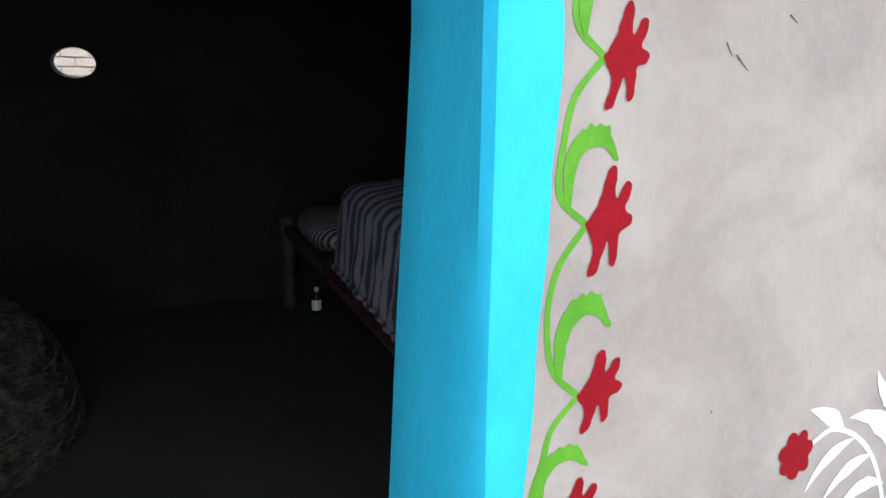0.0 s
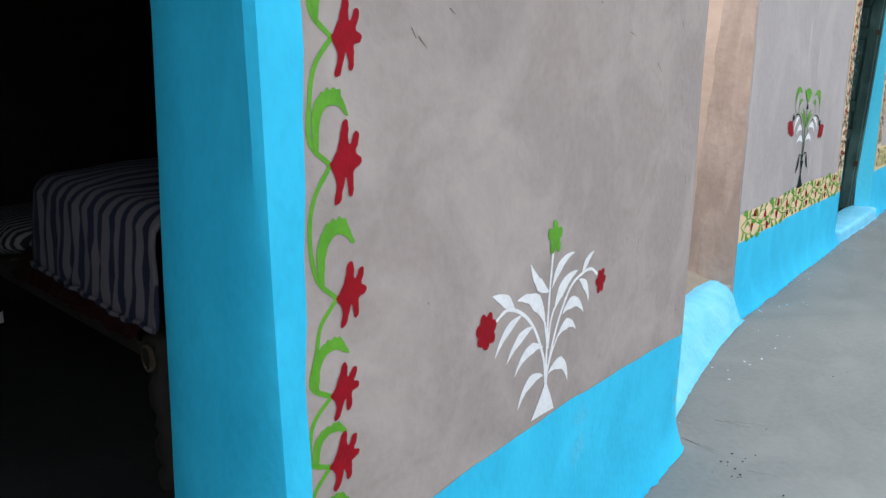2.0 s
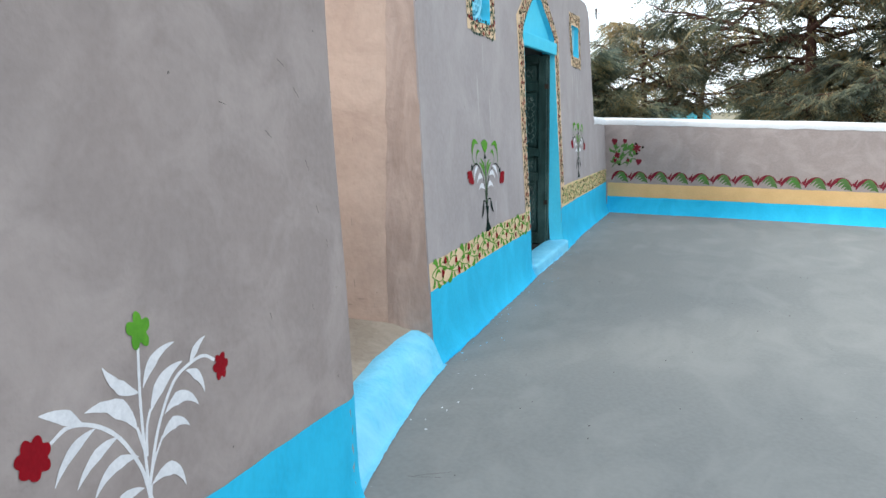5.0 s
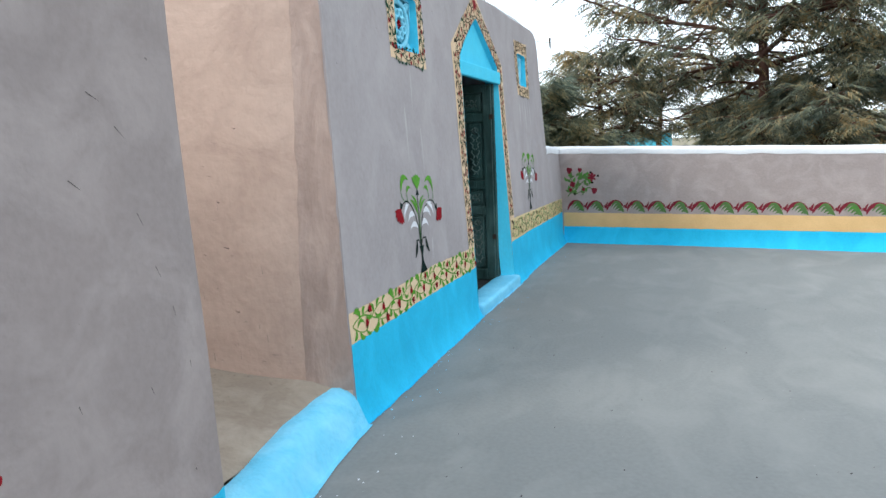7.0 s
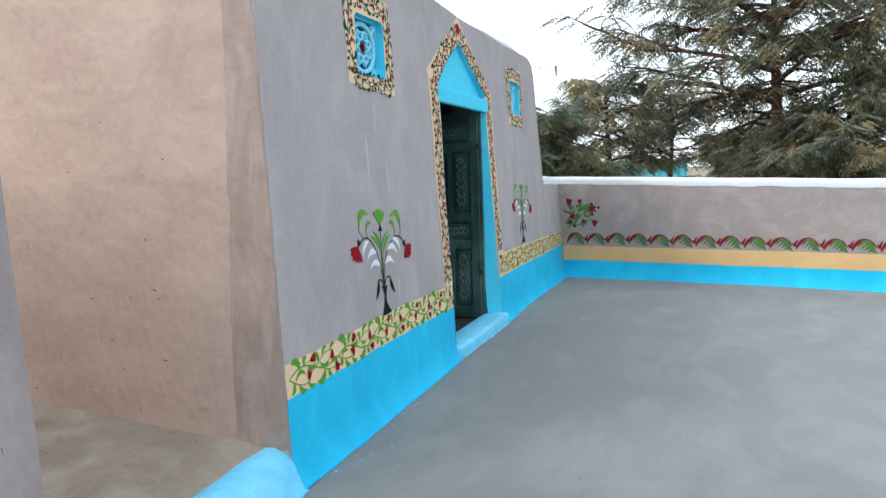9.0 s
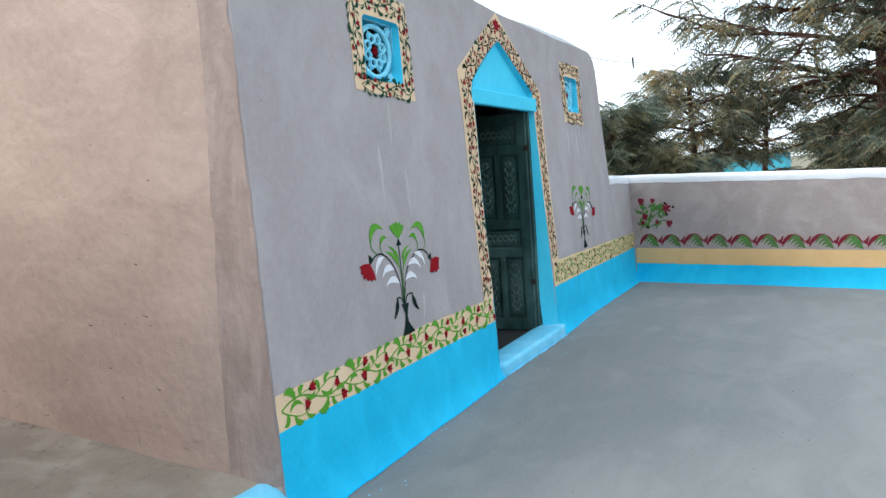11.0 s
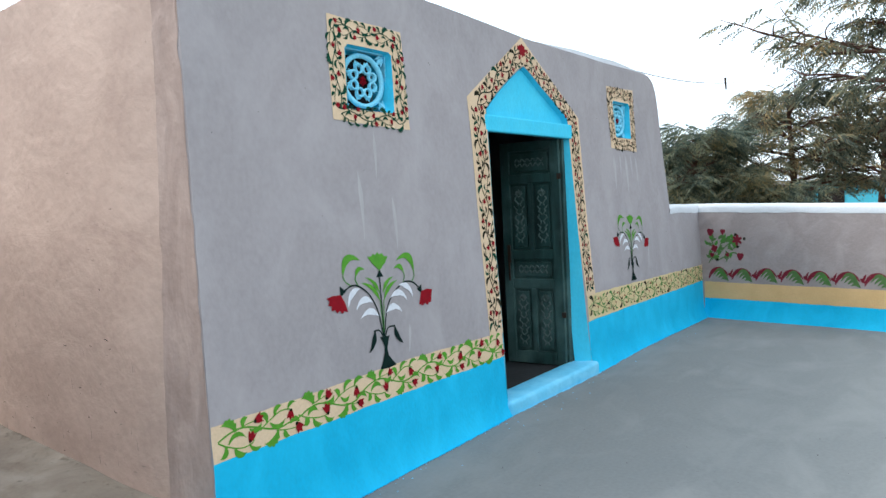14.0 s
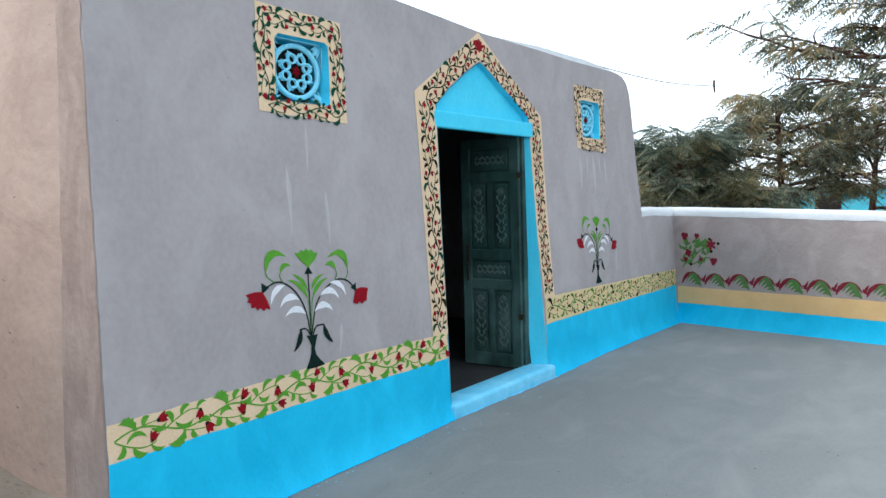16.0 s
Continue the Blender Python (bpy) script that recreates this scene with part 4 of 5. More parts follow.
# ---- parapet: row of leafy scallops and a flowering shrub ----
def scallop(u0, u1, z0, h, i):
    c = (u0 + u1) / 2
    w = (u1 - u0) / 2
    arc = lambda r, e=1.0: [(c + e * w * r * math.cos(a), z0 + h * r * math.sin(a)) for a in (0.93 * math.pi - k * math.pi / 8 * 0.78 for k in range(9))]
    top = br(surf_p, 0.0028).strip(curve(arc(0.93), 2), [0.003 + 0.021 * math.sin(math.pi * (k / 16) ** 0.8) for k in range(17)]).lay("painted_scallop", MAROON, parapet, "painted arch of crimson over green blades")
    for r, w_, m_ in ((0.76, 0.017, DULLGREEN), (0.57, 0.017, MIDGREEN if i % 4 == 0 else DULLGREEN), (0.38, 0.016, DULLGREEN), (0.19, 0.014, DULLGREEN)):
        pts = [(u1 - 0.02 - (u1 - u0 - 0.05) * (0.25 + 0.75 * r) * t, z0 + 0.015 + h * r * 1.05 * math.sin(math.pi * t * 0.85)) for t in (k / 6 for k in range(7))]
        ln = curve(pts, 2)
        br(surf_p, 0.0038).strip(ln, [0.003 + w_ * math.sin(math.pi * k / (len(ln) - 1)) for k in range(len(ln))]).lay("blade", m_, top)
    f = br(surf_p, 0.0032)
    f.bloom((u1 + 0.0, z0 + h * 0.55), 0.026, 0.026, 3, 0.35, 0.6, i).leaf((u1, z0 + h * 0.5), (u1 + 0.035, z0 + h * 0.95), 0.014).leaf((u1, z0 + h * 0.5), (u1 + 0.045, z0 + h * 0.35), 0.013)
    f.lay("flower", MAROON, top)


for i in range(28):
    scallop(0.045 + i * 0.288, 0.325 + i * 0.288, 0.432 - 0.0018 * i, 0.172 + 0.012 * noise.noise((i * 1.7, 0, 0)), i)

shrub = br(surf_p, 0.0038)
for st in ([(0.06, 0.66), (0.13, 0.80), (0.10, 0.93), (0.085, 1.02)], [(0.10, 0.70), (0.20, 0.86), (0.23, 0.95), (0.24, 1.03)], [(0.14, 0.70), (0.26, 0.85), (0.34, 0.91), (0.41, 0.94)], [(0.17, 0.69), (0.30, 0.76), (0.38, 0.79), (0.45, 0.75)], [(0.28, 0.68), (0.30, 0.74)]):
    shrub.stroke(st, 0.007)
shrub_a = shrub.lay("painted_shrub", DULLGREEN, parapet, "painted flowering shrub with crimson blooms")
rng = random.Random(5)
for k in range(44):
    a = (0.06 + 0.0085 * k + rng.uniform(-0.03, 0.03), 0.68 + 0.28 * rng.random())
    an = rng.uniform(0.2, 2.9)
    br(surf_p, 0.0042).leaf(a, (a[0] + 0.085 * math.cos(an), a[1] + 0.08 * math.sin(an)), 0.021, rng.uniform(-0.2, 0.2)).lay("leaf", DULLGREEN if k % 3 else MIDGREEN, shrub_a)
for (u, z), r, lob in (((0.082, 1.04), 0.048, 3), ((0.24, 1.043), 0.034, 3), ((0.417, 0.942), 0.062, 6), ((0.131, 0.838), 0.045, 4), ((0.452, 0.748), 0.045, 3), ((0.295, 0.766), 0.026, 4), ((0.10, 0.76), 0.03, 3)):
    br(surf_p, 0.0048).bloom((u, z), r, r * 1.05, lob, 0.5 if lob > 4 else 0.3, 0.4, u).lay("bloom", MAROON, shrub_a)
for u, z in ((0.505, 0.955), (0.422, 0.862), (0.400, 1.005), (0.166, 0.70)):
    br(surf_p, 0.0048).bloom((u, z), 0.018, 0.018, 5, 0.1, 0, u).lay("bud", INK, shrub_a)

# ---- double door of house B: one carved leaf stands open ----
HX, HY, DZ, DH, DW = 7.565, 1.30, 0.085, 1.965, 0.565
door = tagged(new("door_1"), "weathered green carved wooden door leaf, standing open", "door", kind="structure")
door.matrix_world = pose(HX, HY, DZ, 0, 0, 180 - 86)


def dpart(name, lo, hi, mat, bevel=0.004, label=""):
    return part(name, box(bmesh.new(), lo, hi, bevel), mat, door, label)


T = 0.042
for nm, lo, hi in (("stile", (0, 0, 0), (0.085, T, DH)), ("stile", (DW - 0.085, 0, 0), (DW, T, DH)), ("rail", (0.085, 0, 0), (DW - 0.085, T, 0.11)), ("rail", (0.085, 0, 0.67), (DW - 0.085, T, 0.755)), ("rail", (0.085, 0, 0.93), (DW - 0.085, T, 1.015)), ("rail", (0.085, 0, 1.60), (DW - 0.085, T, 1.68)), ("rail", (0.085, 0, 1.885), (DW - 0.085, T, DH)), ("muntin", (0.258, 0, 0.11), (0.307, T, 0.67)), ("muntin", (0.258, 0, 1.015), (0.307, T, 1.60))):
    dpart(nm, lo, hi, DOORWOOD, 0.006)
PANELS = [(0.085, 0.258, 0.11, 0.67), (0.307, 0.48, 0.11, 0.67), (0.085, 0.48, 0.755, 0.93), (0.085, 0.258, 1.015, 1.60), (0.307, 0.48, 1.015, 1.60), (0.085, 0.48, 1.68, 1.885)]
for x0, x1, z0, z1 in PANELS:
    p = dpart("panel", (x0, 0.006, z0), (x1, T - 0.026, z1), DOORWOOD, 0.002)
    raised = box(bmesh.new(), (x0 + 0.026, T - 0.030, z0 + 0.026), (x1 - 0.026, T - 0.010, z1 - 0.026), 0.006)
    part("raised_field", raised, DOORWOOD, p)
    bm = bmesh.new()
    cx, cz, tall = (x0 + x1) / 2, (z0 + z1) / 2, (z1 - z0) > (x1 - x0)
    n = 17 if tall else 11
    for k in range(n):
        s = (k - (n - 1) / 2) / n
        for sd in (-1, 1):
            px, pz = (cx + sd * (0.014 + 0.012 * (k % 3)), cz + s * (z1 - z0) * 0.78) if tall else (cx + s * (x1 - x0) * 0.72, cz + sd * 0.02)
            r = bmesh.ops.create_uvsphere(bm, u_segments=6, v_segments=4, radius=1.0)
            rot = Matrix.Rotation(sd * (0.7 if k % 2 else -0.5), 4, "Y")
            bmesh.ops.transform(bm, matrix=Matrix.Translation((px, T - 0.009, pz)) @ rot @ Matrix.Diagonal((0.0075, 0.010, 0.021, 1)), verts=r["verts"])
    if tall:
        r = bmesh.ops.create_cone(bm, segments=4, radius1=0.035, radius2=0.0, depth=0.05, cap_ends=True)
        bmesh.ops.transform(bm, matrix=Matrix.Translation((cx, T - 0.010, z0 + (z1 - z0) * 0.88)) @ Matrix.Diagonal((1, 0.22, 1, 1)), verts=r["verts"])
    part("carving", bm, CARVED, p, "worn carved foliage relief", True)
for z in (0.42, 1.62):
    dpart("hinge", (-0.02, T - 0.004, z), (0.02, T + 0.004, z + 0.05), IRON, 0.002, "dark iron strap hinge")
bm = bmesh.new()
box(bm, (DW - 0.075, T - 0.002, 0.90), (DW - 0.045, T + 0.012, 1.06), 0.003)
box(bm, (DW - 0.07, T + 0.008, 0.74), (DW - 0.052, T + 0.022, 0.90), 0.006)
part("latch", bm, IRON, door, "dark iron latch and hasp chain")
jamb = tagged(boxed("door_frame", (7.575, 1.285, 0.10), (7.66, 1.40, 2.05), DOORWOOD, None, 0.006), "dark green timber door post", "door frame", kind="structure")
jamb2 = tagged(boxed("door_frame", (6.27, 1.285, 0.10), (6.345, 1.40, 2.05), DOORWOOD, None, 0.006), "dark green timber door post", "door frame", kind="structure")


# ---- dark room: rope bed with folded bedding, basket, bottle ----
def fabric(name, dark, light, scale, mid=0.5, weave=260):
    """Woven stripes that run across the y axis of the cloth."""
    m = bpy.data.materials.new(name)
    m.use_nodes = True
    n, l = m.node_tree.nodes, m.node_tree.links
    b = n["Principled BSDF"]
    b.inputs["Roughness"].default_value = 0.95
    co = n.new("ShaderNodeTexCoord")
    wv = n.new("ShaderNodeTexWave")
    wv.bands_direction = "Y"
    wv.inputs["Scale"].default_value, wv.inputs["Distortion"].default_value, wv.inputs["Detail Scale"].default_value = scale, 0.8, 1.5
    l.new(co.outputs["Object"], wv.inputs["Vector"])
    r = n.new("ShaderNodeValToRGB")
    e = r.color_ramp.elements
    e[0].position, e[1].position = mid - 0.06, mid + 0.06
    e[0].color, e[1].color = (*dark, 1), (*light, 1)
    l.new(wv.outputs["Fac"], r.inputs["Fac"])
    l.new(r.outputs["Color"], b.inputs["Base Color"])
    nz = n.new("ShaderNodeTexNoise")
    nz.inputs["Scale"].default_value = weave
    bp = n.new("ShaderNodeBump")
    bp.inputs["Strength"].default_value, bp.inputs["Distance"].default_value = 0.4, 0.004
    l.new(nz.outputs["Fac"], bp.inputs["Height"])
    l.new(bp.outputs[0], b.inputs["Normal"])
    return m


# Cloth, wood, rope and twig colours are darkened to carry the room's dimness.
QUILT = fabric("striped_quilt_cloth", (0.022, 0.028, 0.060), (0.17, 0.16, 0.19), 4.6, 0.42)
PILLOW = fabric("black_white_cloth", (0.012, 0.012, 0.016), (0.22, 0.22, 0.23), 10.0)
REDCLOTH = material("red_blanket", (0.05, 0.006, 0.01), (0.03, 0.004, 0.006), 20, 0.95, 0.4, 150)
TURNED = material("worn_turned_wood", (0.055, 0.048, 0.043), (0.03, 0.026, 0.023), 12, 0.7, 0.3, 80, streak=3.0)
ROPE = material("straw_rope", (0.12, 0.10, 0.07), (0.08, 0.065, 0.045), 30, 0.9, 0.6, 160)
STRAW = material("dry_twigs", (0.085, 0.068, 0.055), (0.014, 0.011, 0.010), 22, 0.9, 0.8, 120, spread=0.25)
GLASS = material("dark_bottle_glass", (0.03, 0.02, 0.012), (0.02, 0.015, 0.01), 8, 0.12, 0.02, 60, spec=0.6)
PAPER = material("paper_label", (0.75, 0.76, 0.80), (0.68, 0.69, 0.72), 20, 0.8, 0.05, 90)


def limb(v, f, pts, r0, r1, n=7):
    s = len(v)
    for k, p in enumerate(pts):
        d = (pts[min(k + 1, len(pts) - 1)] - pts[max(0, k - 1)]).normalized()
        a = d.orthogonal().normalized()
        b = d.cross(a)
        r = r0 + (r1 - r0) * k / (len(pts) - 1)
        v += [p + (a * math.cos(math.tau * q / n) + b * math.sin(math.tau * q / n)) * r for q in range(n)]
    for k in range(len(pts) - 1):
        f += [(s + k * n + q, s + k * n + (q + 1) % n, s + (k + 1) * n + (q + 1) % n, s + (k + 1) * n + q) for q in range(n)]


def lathe(bm, prof, n=16, at=(0, 0, 0)):
    rows = [[bm.verts.new((at[0] + r * math.cos(math.tau * k / n), at[1] + r * math.sin(math.tau * k / n), at[2] + z)) for k in range(n)] for r, z in prof]
    for a, b in zip(rows, rows[1:]):
        for k in range(n):
            bm.faces.new((a[k], a[(k + 1) % n], b[(k + 1) % n], b[k]))
    bm.faces.new(rows[0][::-1])
    bm.faces.new(rows[-1])


bed = tagged(new("rope_bed"), "low wooden rope bed on turned legs in the dark room", "bed")
BX0, BX1, BY0, BY1 = 0.80, 1.80, 1.88, 3.98
LEG = [(0.028, 0.004), (0.038, 0.02), (0.042, 0.07), (0.026, 0.10), (0.040, 0.14), (0.044, 0.20), (0.026, 0.235), (0.038, 0.27), (0.030, 0.31), (0.046, 0.35), (0.050, 0.43), (0.034, 0.47), (0.052, 0.50), (0.055, 0.60), (0.045, 0.625), (0.02, 0.635)]
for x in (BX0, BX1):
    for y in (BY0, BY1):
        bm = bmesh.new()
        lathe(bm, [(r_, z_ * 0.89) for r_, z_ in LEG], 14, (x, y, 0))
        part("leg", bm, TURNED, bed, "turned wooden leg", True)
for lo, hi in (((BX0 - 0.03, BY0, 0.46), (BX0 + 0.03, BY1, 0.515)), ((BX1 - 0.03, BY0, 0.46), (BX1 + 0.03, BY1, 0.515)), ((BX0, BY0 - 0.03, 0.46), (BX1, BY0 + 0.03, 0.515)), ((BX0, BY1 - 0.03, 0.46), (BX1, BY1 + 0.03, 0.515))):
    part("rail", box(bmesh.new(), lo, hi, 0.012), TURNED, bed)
bm = bmesh.new()
for k in range(26):
    y = BY0 + 0.06 + k * 0.077
    box(bm, (BX0 + 0.02, y, 0.485 + 0.008 * (k % 2)), (BX1 - 0.02, y + 0.05, 0.502 + 0.008 * (k % 2)))
part("rope_webbing", bm, ROPE, bed, "woven straw rope")
v, f = [], []
for k in range(18):
    a = math.tau * k / 18
    for q in range(6):
        c_ = math.tau * q / 6
        v.append((BX0 - 0.062 + 0.006 * math.cos(c_) * 1.2, BY0 - 0.03 + (0.034 + 0.007 * math.cos(c_)) * math.cos(a), 0.50 + (0.040 + 0.007 * math.sin(c_)) * math.sin(a)))
f = [(6 * k + q, 6 * ((k + 1) % 18) + q, 6 * ((k + 1) % 18) + (q + 1) % 6, 6 * k + (q + 1) % 6) for k in range(18) for q in range(6)]
piece("rope_loop", v, f, ROPE, bed, "pale rope loop on the bed post", True)


def draped(name, x0, x1, y0, y1, ztop, zhem, mat, label, cat, fold=0.02, nx=26, ny=46, seed=0.0, lean=0.0):
    """Bedding that lies on the bed and hangs over its side."""
    v = []
    for j in range(ny + 1):
        y = y0 + (y1 - y0) * j / ny
        hem = zhem + 0.02 * noise.noise((y * 5, seed, 0)) + lean * (y - y0)
        for i in range(nx + 1):
            s = i / nx
            if s < 0.45:  # hanging side
                q = s / 0.45
                z = hem + (ztop - 0.05 - hem) * q
                x = x0 - 0.02 + 0.02 * q
            elif s < 0.62:
                a = (s - 0.45) / 0.17 * math.pi / 2
                x, z = x0 + 0.08 * (1 - math.cos(a)), ztop - 0.05 + 0.06 * math.sin(a)
            else:
                q = (s - 0.62) / 0.38
                x, z = x0 + 0.08 + (x1 - x0 - 0.08) * q, ztop + 0.01 + 0.02 * math.sin(q * 3) + 0.02 * noise.noise((q * 3, y * 3, seed))
            wv = fold * (1.2 - s) * (math.sin(y * 34 + 5 * noise.noise((y * 2, s * 2, seed))) + noise.noise((y * 9, s * 5, seed + 3)))
            v.append((x - abs(wv) if s < 0.5 else x, y + 0.03 * noise.noise((s * 4, y * 3, seed + 7)) + 0.05 * (0.45 - s if s < 0.45 else 0) * (1 if y > (y0 + y1) / 2 else -0.3), z + 0.4 * wv * (s > 0.5)))
    f = [(j * (nx + 1) + i, j * (nx + 1) + i + 1, (j + 1) * (nx + 1) + i + 1, (j + 1) * (nx + 1) + i) for j in range(ny) for i in range(nx)]
    ob = piece(name, v, f, mat, None, "", True)
    md = ob.modifiers.new("thick", "SOLIDIFY")
    md.thickness, md.offset = 0.012, -1
    return tagged(ob, label, cat)


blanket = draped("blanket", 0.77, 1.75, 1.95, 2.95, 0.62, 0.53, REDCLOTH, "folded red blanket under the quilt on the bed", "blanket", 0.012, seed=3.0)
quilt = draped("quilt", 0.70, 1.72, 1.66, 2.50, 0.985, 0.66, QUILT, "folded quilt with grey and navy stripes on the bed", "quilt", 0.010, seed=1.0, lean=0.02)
hem_v = [quilt.data.vertices[j * 27].co.copy() for j in range(47)]
hv, hf = [], []
limb(hv, hf, [p + Vector((-0.004, 0, 0)) for p in hem_v], 0.008, 0.008, 6)
piece("hem", hv, hf, QUILT, quilt, "", True)
pile = tagged(part("mattress_roll", box(bmesh.new(), (0.82, 1.90, 0.52), (1.70, 2.46, 0.965), 0.09), REDCLOTH, None, "", True), "rolled bedding under the striped quilt", "bedding")
bm = bmesh.new()
r = bmesh.ops.create_uvsphere(bm, u_segments=20, v_segments=12, radius=1.0)
for q in bm.verts:
    s = q.co
    q.co = Vector((1.02 + 0.26 * math.copysign(abs(s.x) ** 0.6, s.x), 3.42 + 0.34 * math.copysign(abs(s.y) ** 0.6, s.y), 0.60 + 0.085 * s.z + 0.02 * noise.noise((s.x * 3, s.y * 3, 1))))
pillow = tagged(part("pillow", bm, PILLOW, None, "", True), "black and white striped pillow on the rope bed", "pillow")

bottle = tagged(new("bottle"), "small dark glass bottle on the floor by the bed leg", "bottle")
bottle.matrix_world = pose(0.93, 3.86, 0.004)
bm = bmesh.new()
lathe(bm, [(0.024, 0.0), (0.027, 0.006), (0.027, 0.085), (0.022, 0.10), (0.011, 0.115), (0.011, 0.13)], 16)
part("body", bm, GLASS, bottle, "", True)
bm = bmesh.new()
lathe(bm, [(0.0276, 0.02), (0.0278, 0.022), (0.0278, 0.078), (0.0276, 0.08)], 16)
part("label", bm, PAPER, bottle, "white paper label")
bm = bmesh.new()
lathe(bm, [(0.013, 0.128), (0.014, 0.13), (0.014, 0.148), (0.012, 0.15)], 12)
part("cap", bm, WHITE, bottle, "white screw cap")

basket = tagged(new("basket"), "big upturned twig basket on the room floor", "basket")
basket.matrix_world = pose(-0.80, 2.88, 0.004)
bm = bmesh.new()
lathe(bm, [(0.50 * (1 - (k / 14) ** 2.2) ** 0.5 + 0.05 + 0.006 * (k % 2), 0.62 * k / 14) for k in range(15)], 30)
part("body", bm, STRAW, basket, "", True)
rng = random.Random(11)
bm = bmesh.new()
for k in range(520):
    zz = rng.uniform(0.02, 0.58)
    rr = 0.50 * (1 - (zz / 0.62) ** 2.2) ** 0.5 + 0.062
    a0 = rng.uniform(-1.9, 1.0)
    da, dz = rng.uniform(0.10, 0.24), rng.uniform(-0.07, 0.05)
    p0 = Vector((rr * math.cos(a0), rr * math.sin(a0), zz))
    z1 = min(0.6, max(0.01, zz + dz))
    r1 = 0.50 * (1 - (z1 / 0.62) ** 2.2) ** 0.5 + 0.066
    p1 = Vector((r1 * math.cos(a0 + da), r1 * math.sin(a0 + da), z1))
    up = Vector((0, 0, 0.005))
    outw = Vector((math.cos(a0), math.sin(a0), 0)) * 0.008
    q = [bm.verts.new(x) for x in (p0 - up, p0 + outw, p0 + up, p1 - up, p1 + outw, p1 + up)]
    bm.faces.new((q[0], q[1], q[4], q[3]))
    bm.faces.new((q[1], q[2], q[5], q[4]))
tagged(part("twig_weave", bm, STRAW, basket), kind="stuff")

# pale brick wall seen through the vent hole
brick_wall = tagged(boxed("wall_outer", (-2.6, 7.02, -0.25), (1.6, 7.25, 2.2), MORTAR), "pale brick wall behind the house", "wall", kind="structure")
bmB = mesh_of("brick", [(x, y, z) for x in (0, 0.215) for y in (0, 0.02) for z in (0, 0.065)], [(0, 1, 3, 2), (4, 6, 7, 5), (0, 4, 5, 1), (2, 3, 7, 6), (0, 2, 6, 4), (1, 5, 7, 3)], BRICK)
for row in range(9):
    for col in range(6):
        ob = new("brick", bmB)
        ob.parent = brick_wall
        ob.location = (-1.25 + col * 0.228 + (0.114 if row % 2 else 0), 7.002, 0.98 + row * 0.078)


# ---- trees beyond the parapet ----
def leafage(name, cols, scale):
    m = bpy.data.materials.new(name)
    m.use_nodes = True
    n, l = m.node_tree.nodes, m.node_tree.links
    b = n["Principled BSDF"]
    b.inputs["Roughness"].default_value = 0.6
    b.inputs["Specular IOR Level"].default_value = 0.25
    g = n.new("ShaderNodeNewGeometry")
    t = n.new("ShaderNodeTexNoise")
    t.inputs["Scale"].default_value, t.inputs["Detail"].default_value = scale, 4
    l.new(g.outputs["Position"], t.inputs["Vector"])
    r = n.new("ShaderNodeValToRGB")
    for k, (p, c) in enumerate(cols):
        e = r.color_ramp.elements[k] if k < 2 else r.color_ramp.elements.new(p)
        e.position, e.color = p, (*c, 1)
    ad = n.new("ShaderNodeMath")
    ad.operation = "MULTIPLY_ADD"
    ad.inputs[1].default_value, ad.inputs[2].default_value = 0.30, -0.15
    l.new(g.outputs["Random Per Island"], ad.inputs[0])
    a2 = n.new("ShaderNodeMath")
    l.new(t.outputs["Fac"], a2.inputs[0])
    l.new(ad.outputs[0], a2.inputs[1])
    l.new(a2.outputs[0], r.inputs["Fac"])
    l.new(r.outputs["Color"], b.inputs["Base Color"])
    tr = n.new("ShaderNodeBsdfTranslucent")
    l.new(r.outputs["Color"], tr.inputs["Color"])
    mx = n.new("ShaderNodeMixShader")
    mx.inputs[0].default_value = 0.5
    l.new(b.outputs[0], mx.inputs[1])
    l.new(tr.outputs[0], mx.inputs[2])
    l.new(mx.outputs[0], n["Material Output"].inputs["Surface"])
    return m


LEAVES = leafage("feathery_leaves", [(0.34, (0.10, 0.125, 0.10)), (0.46, (0.20, 0.225, 0.165)), (0.57, (0.33, 0.325, 0.215)), (0.68, (0.52, 0.38, 0.19))], 1.7)
DARKLEAVES = leafage("dark_leaves", [(0.32, (0.09, 0.125, 0.105)), (0.47, (0.17, 0.205, 0.15)), (0.59, (0.33, 0.335, 0.215)), (0.71, (0.47, 0.37, 0.19))], 1.0)


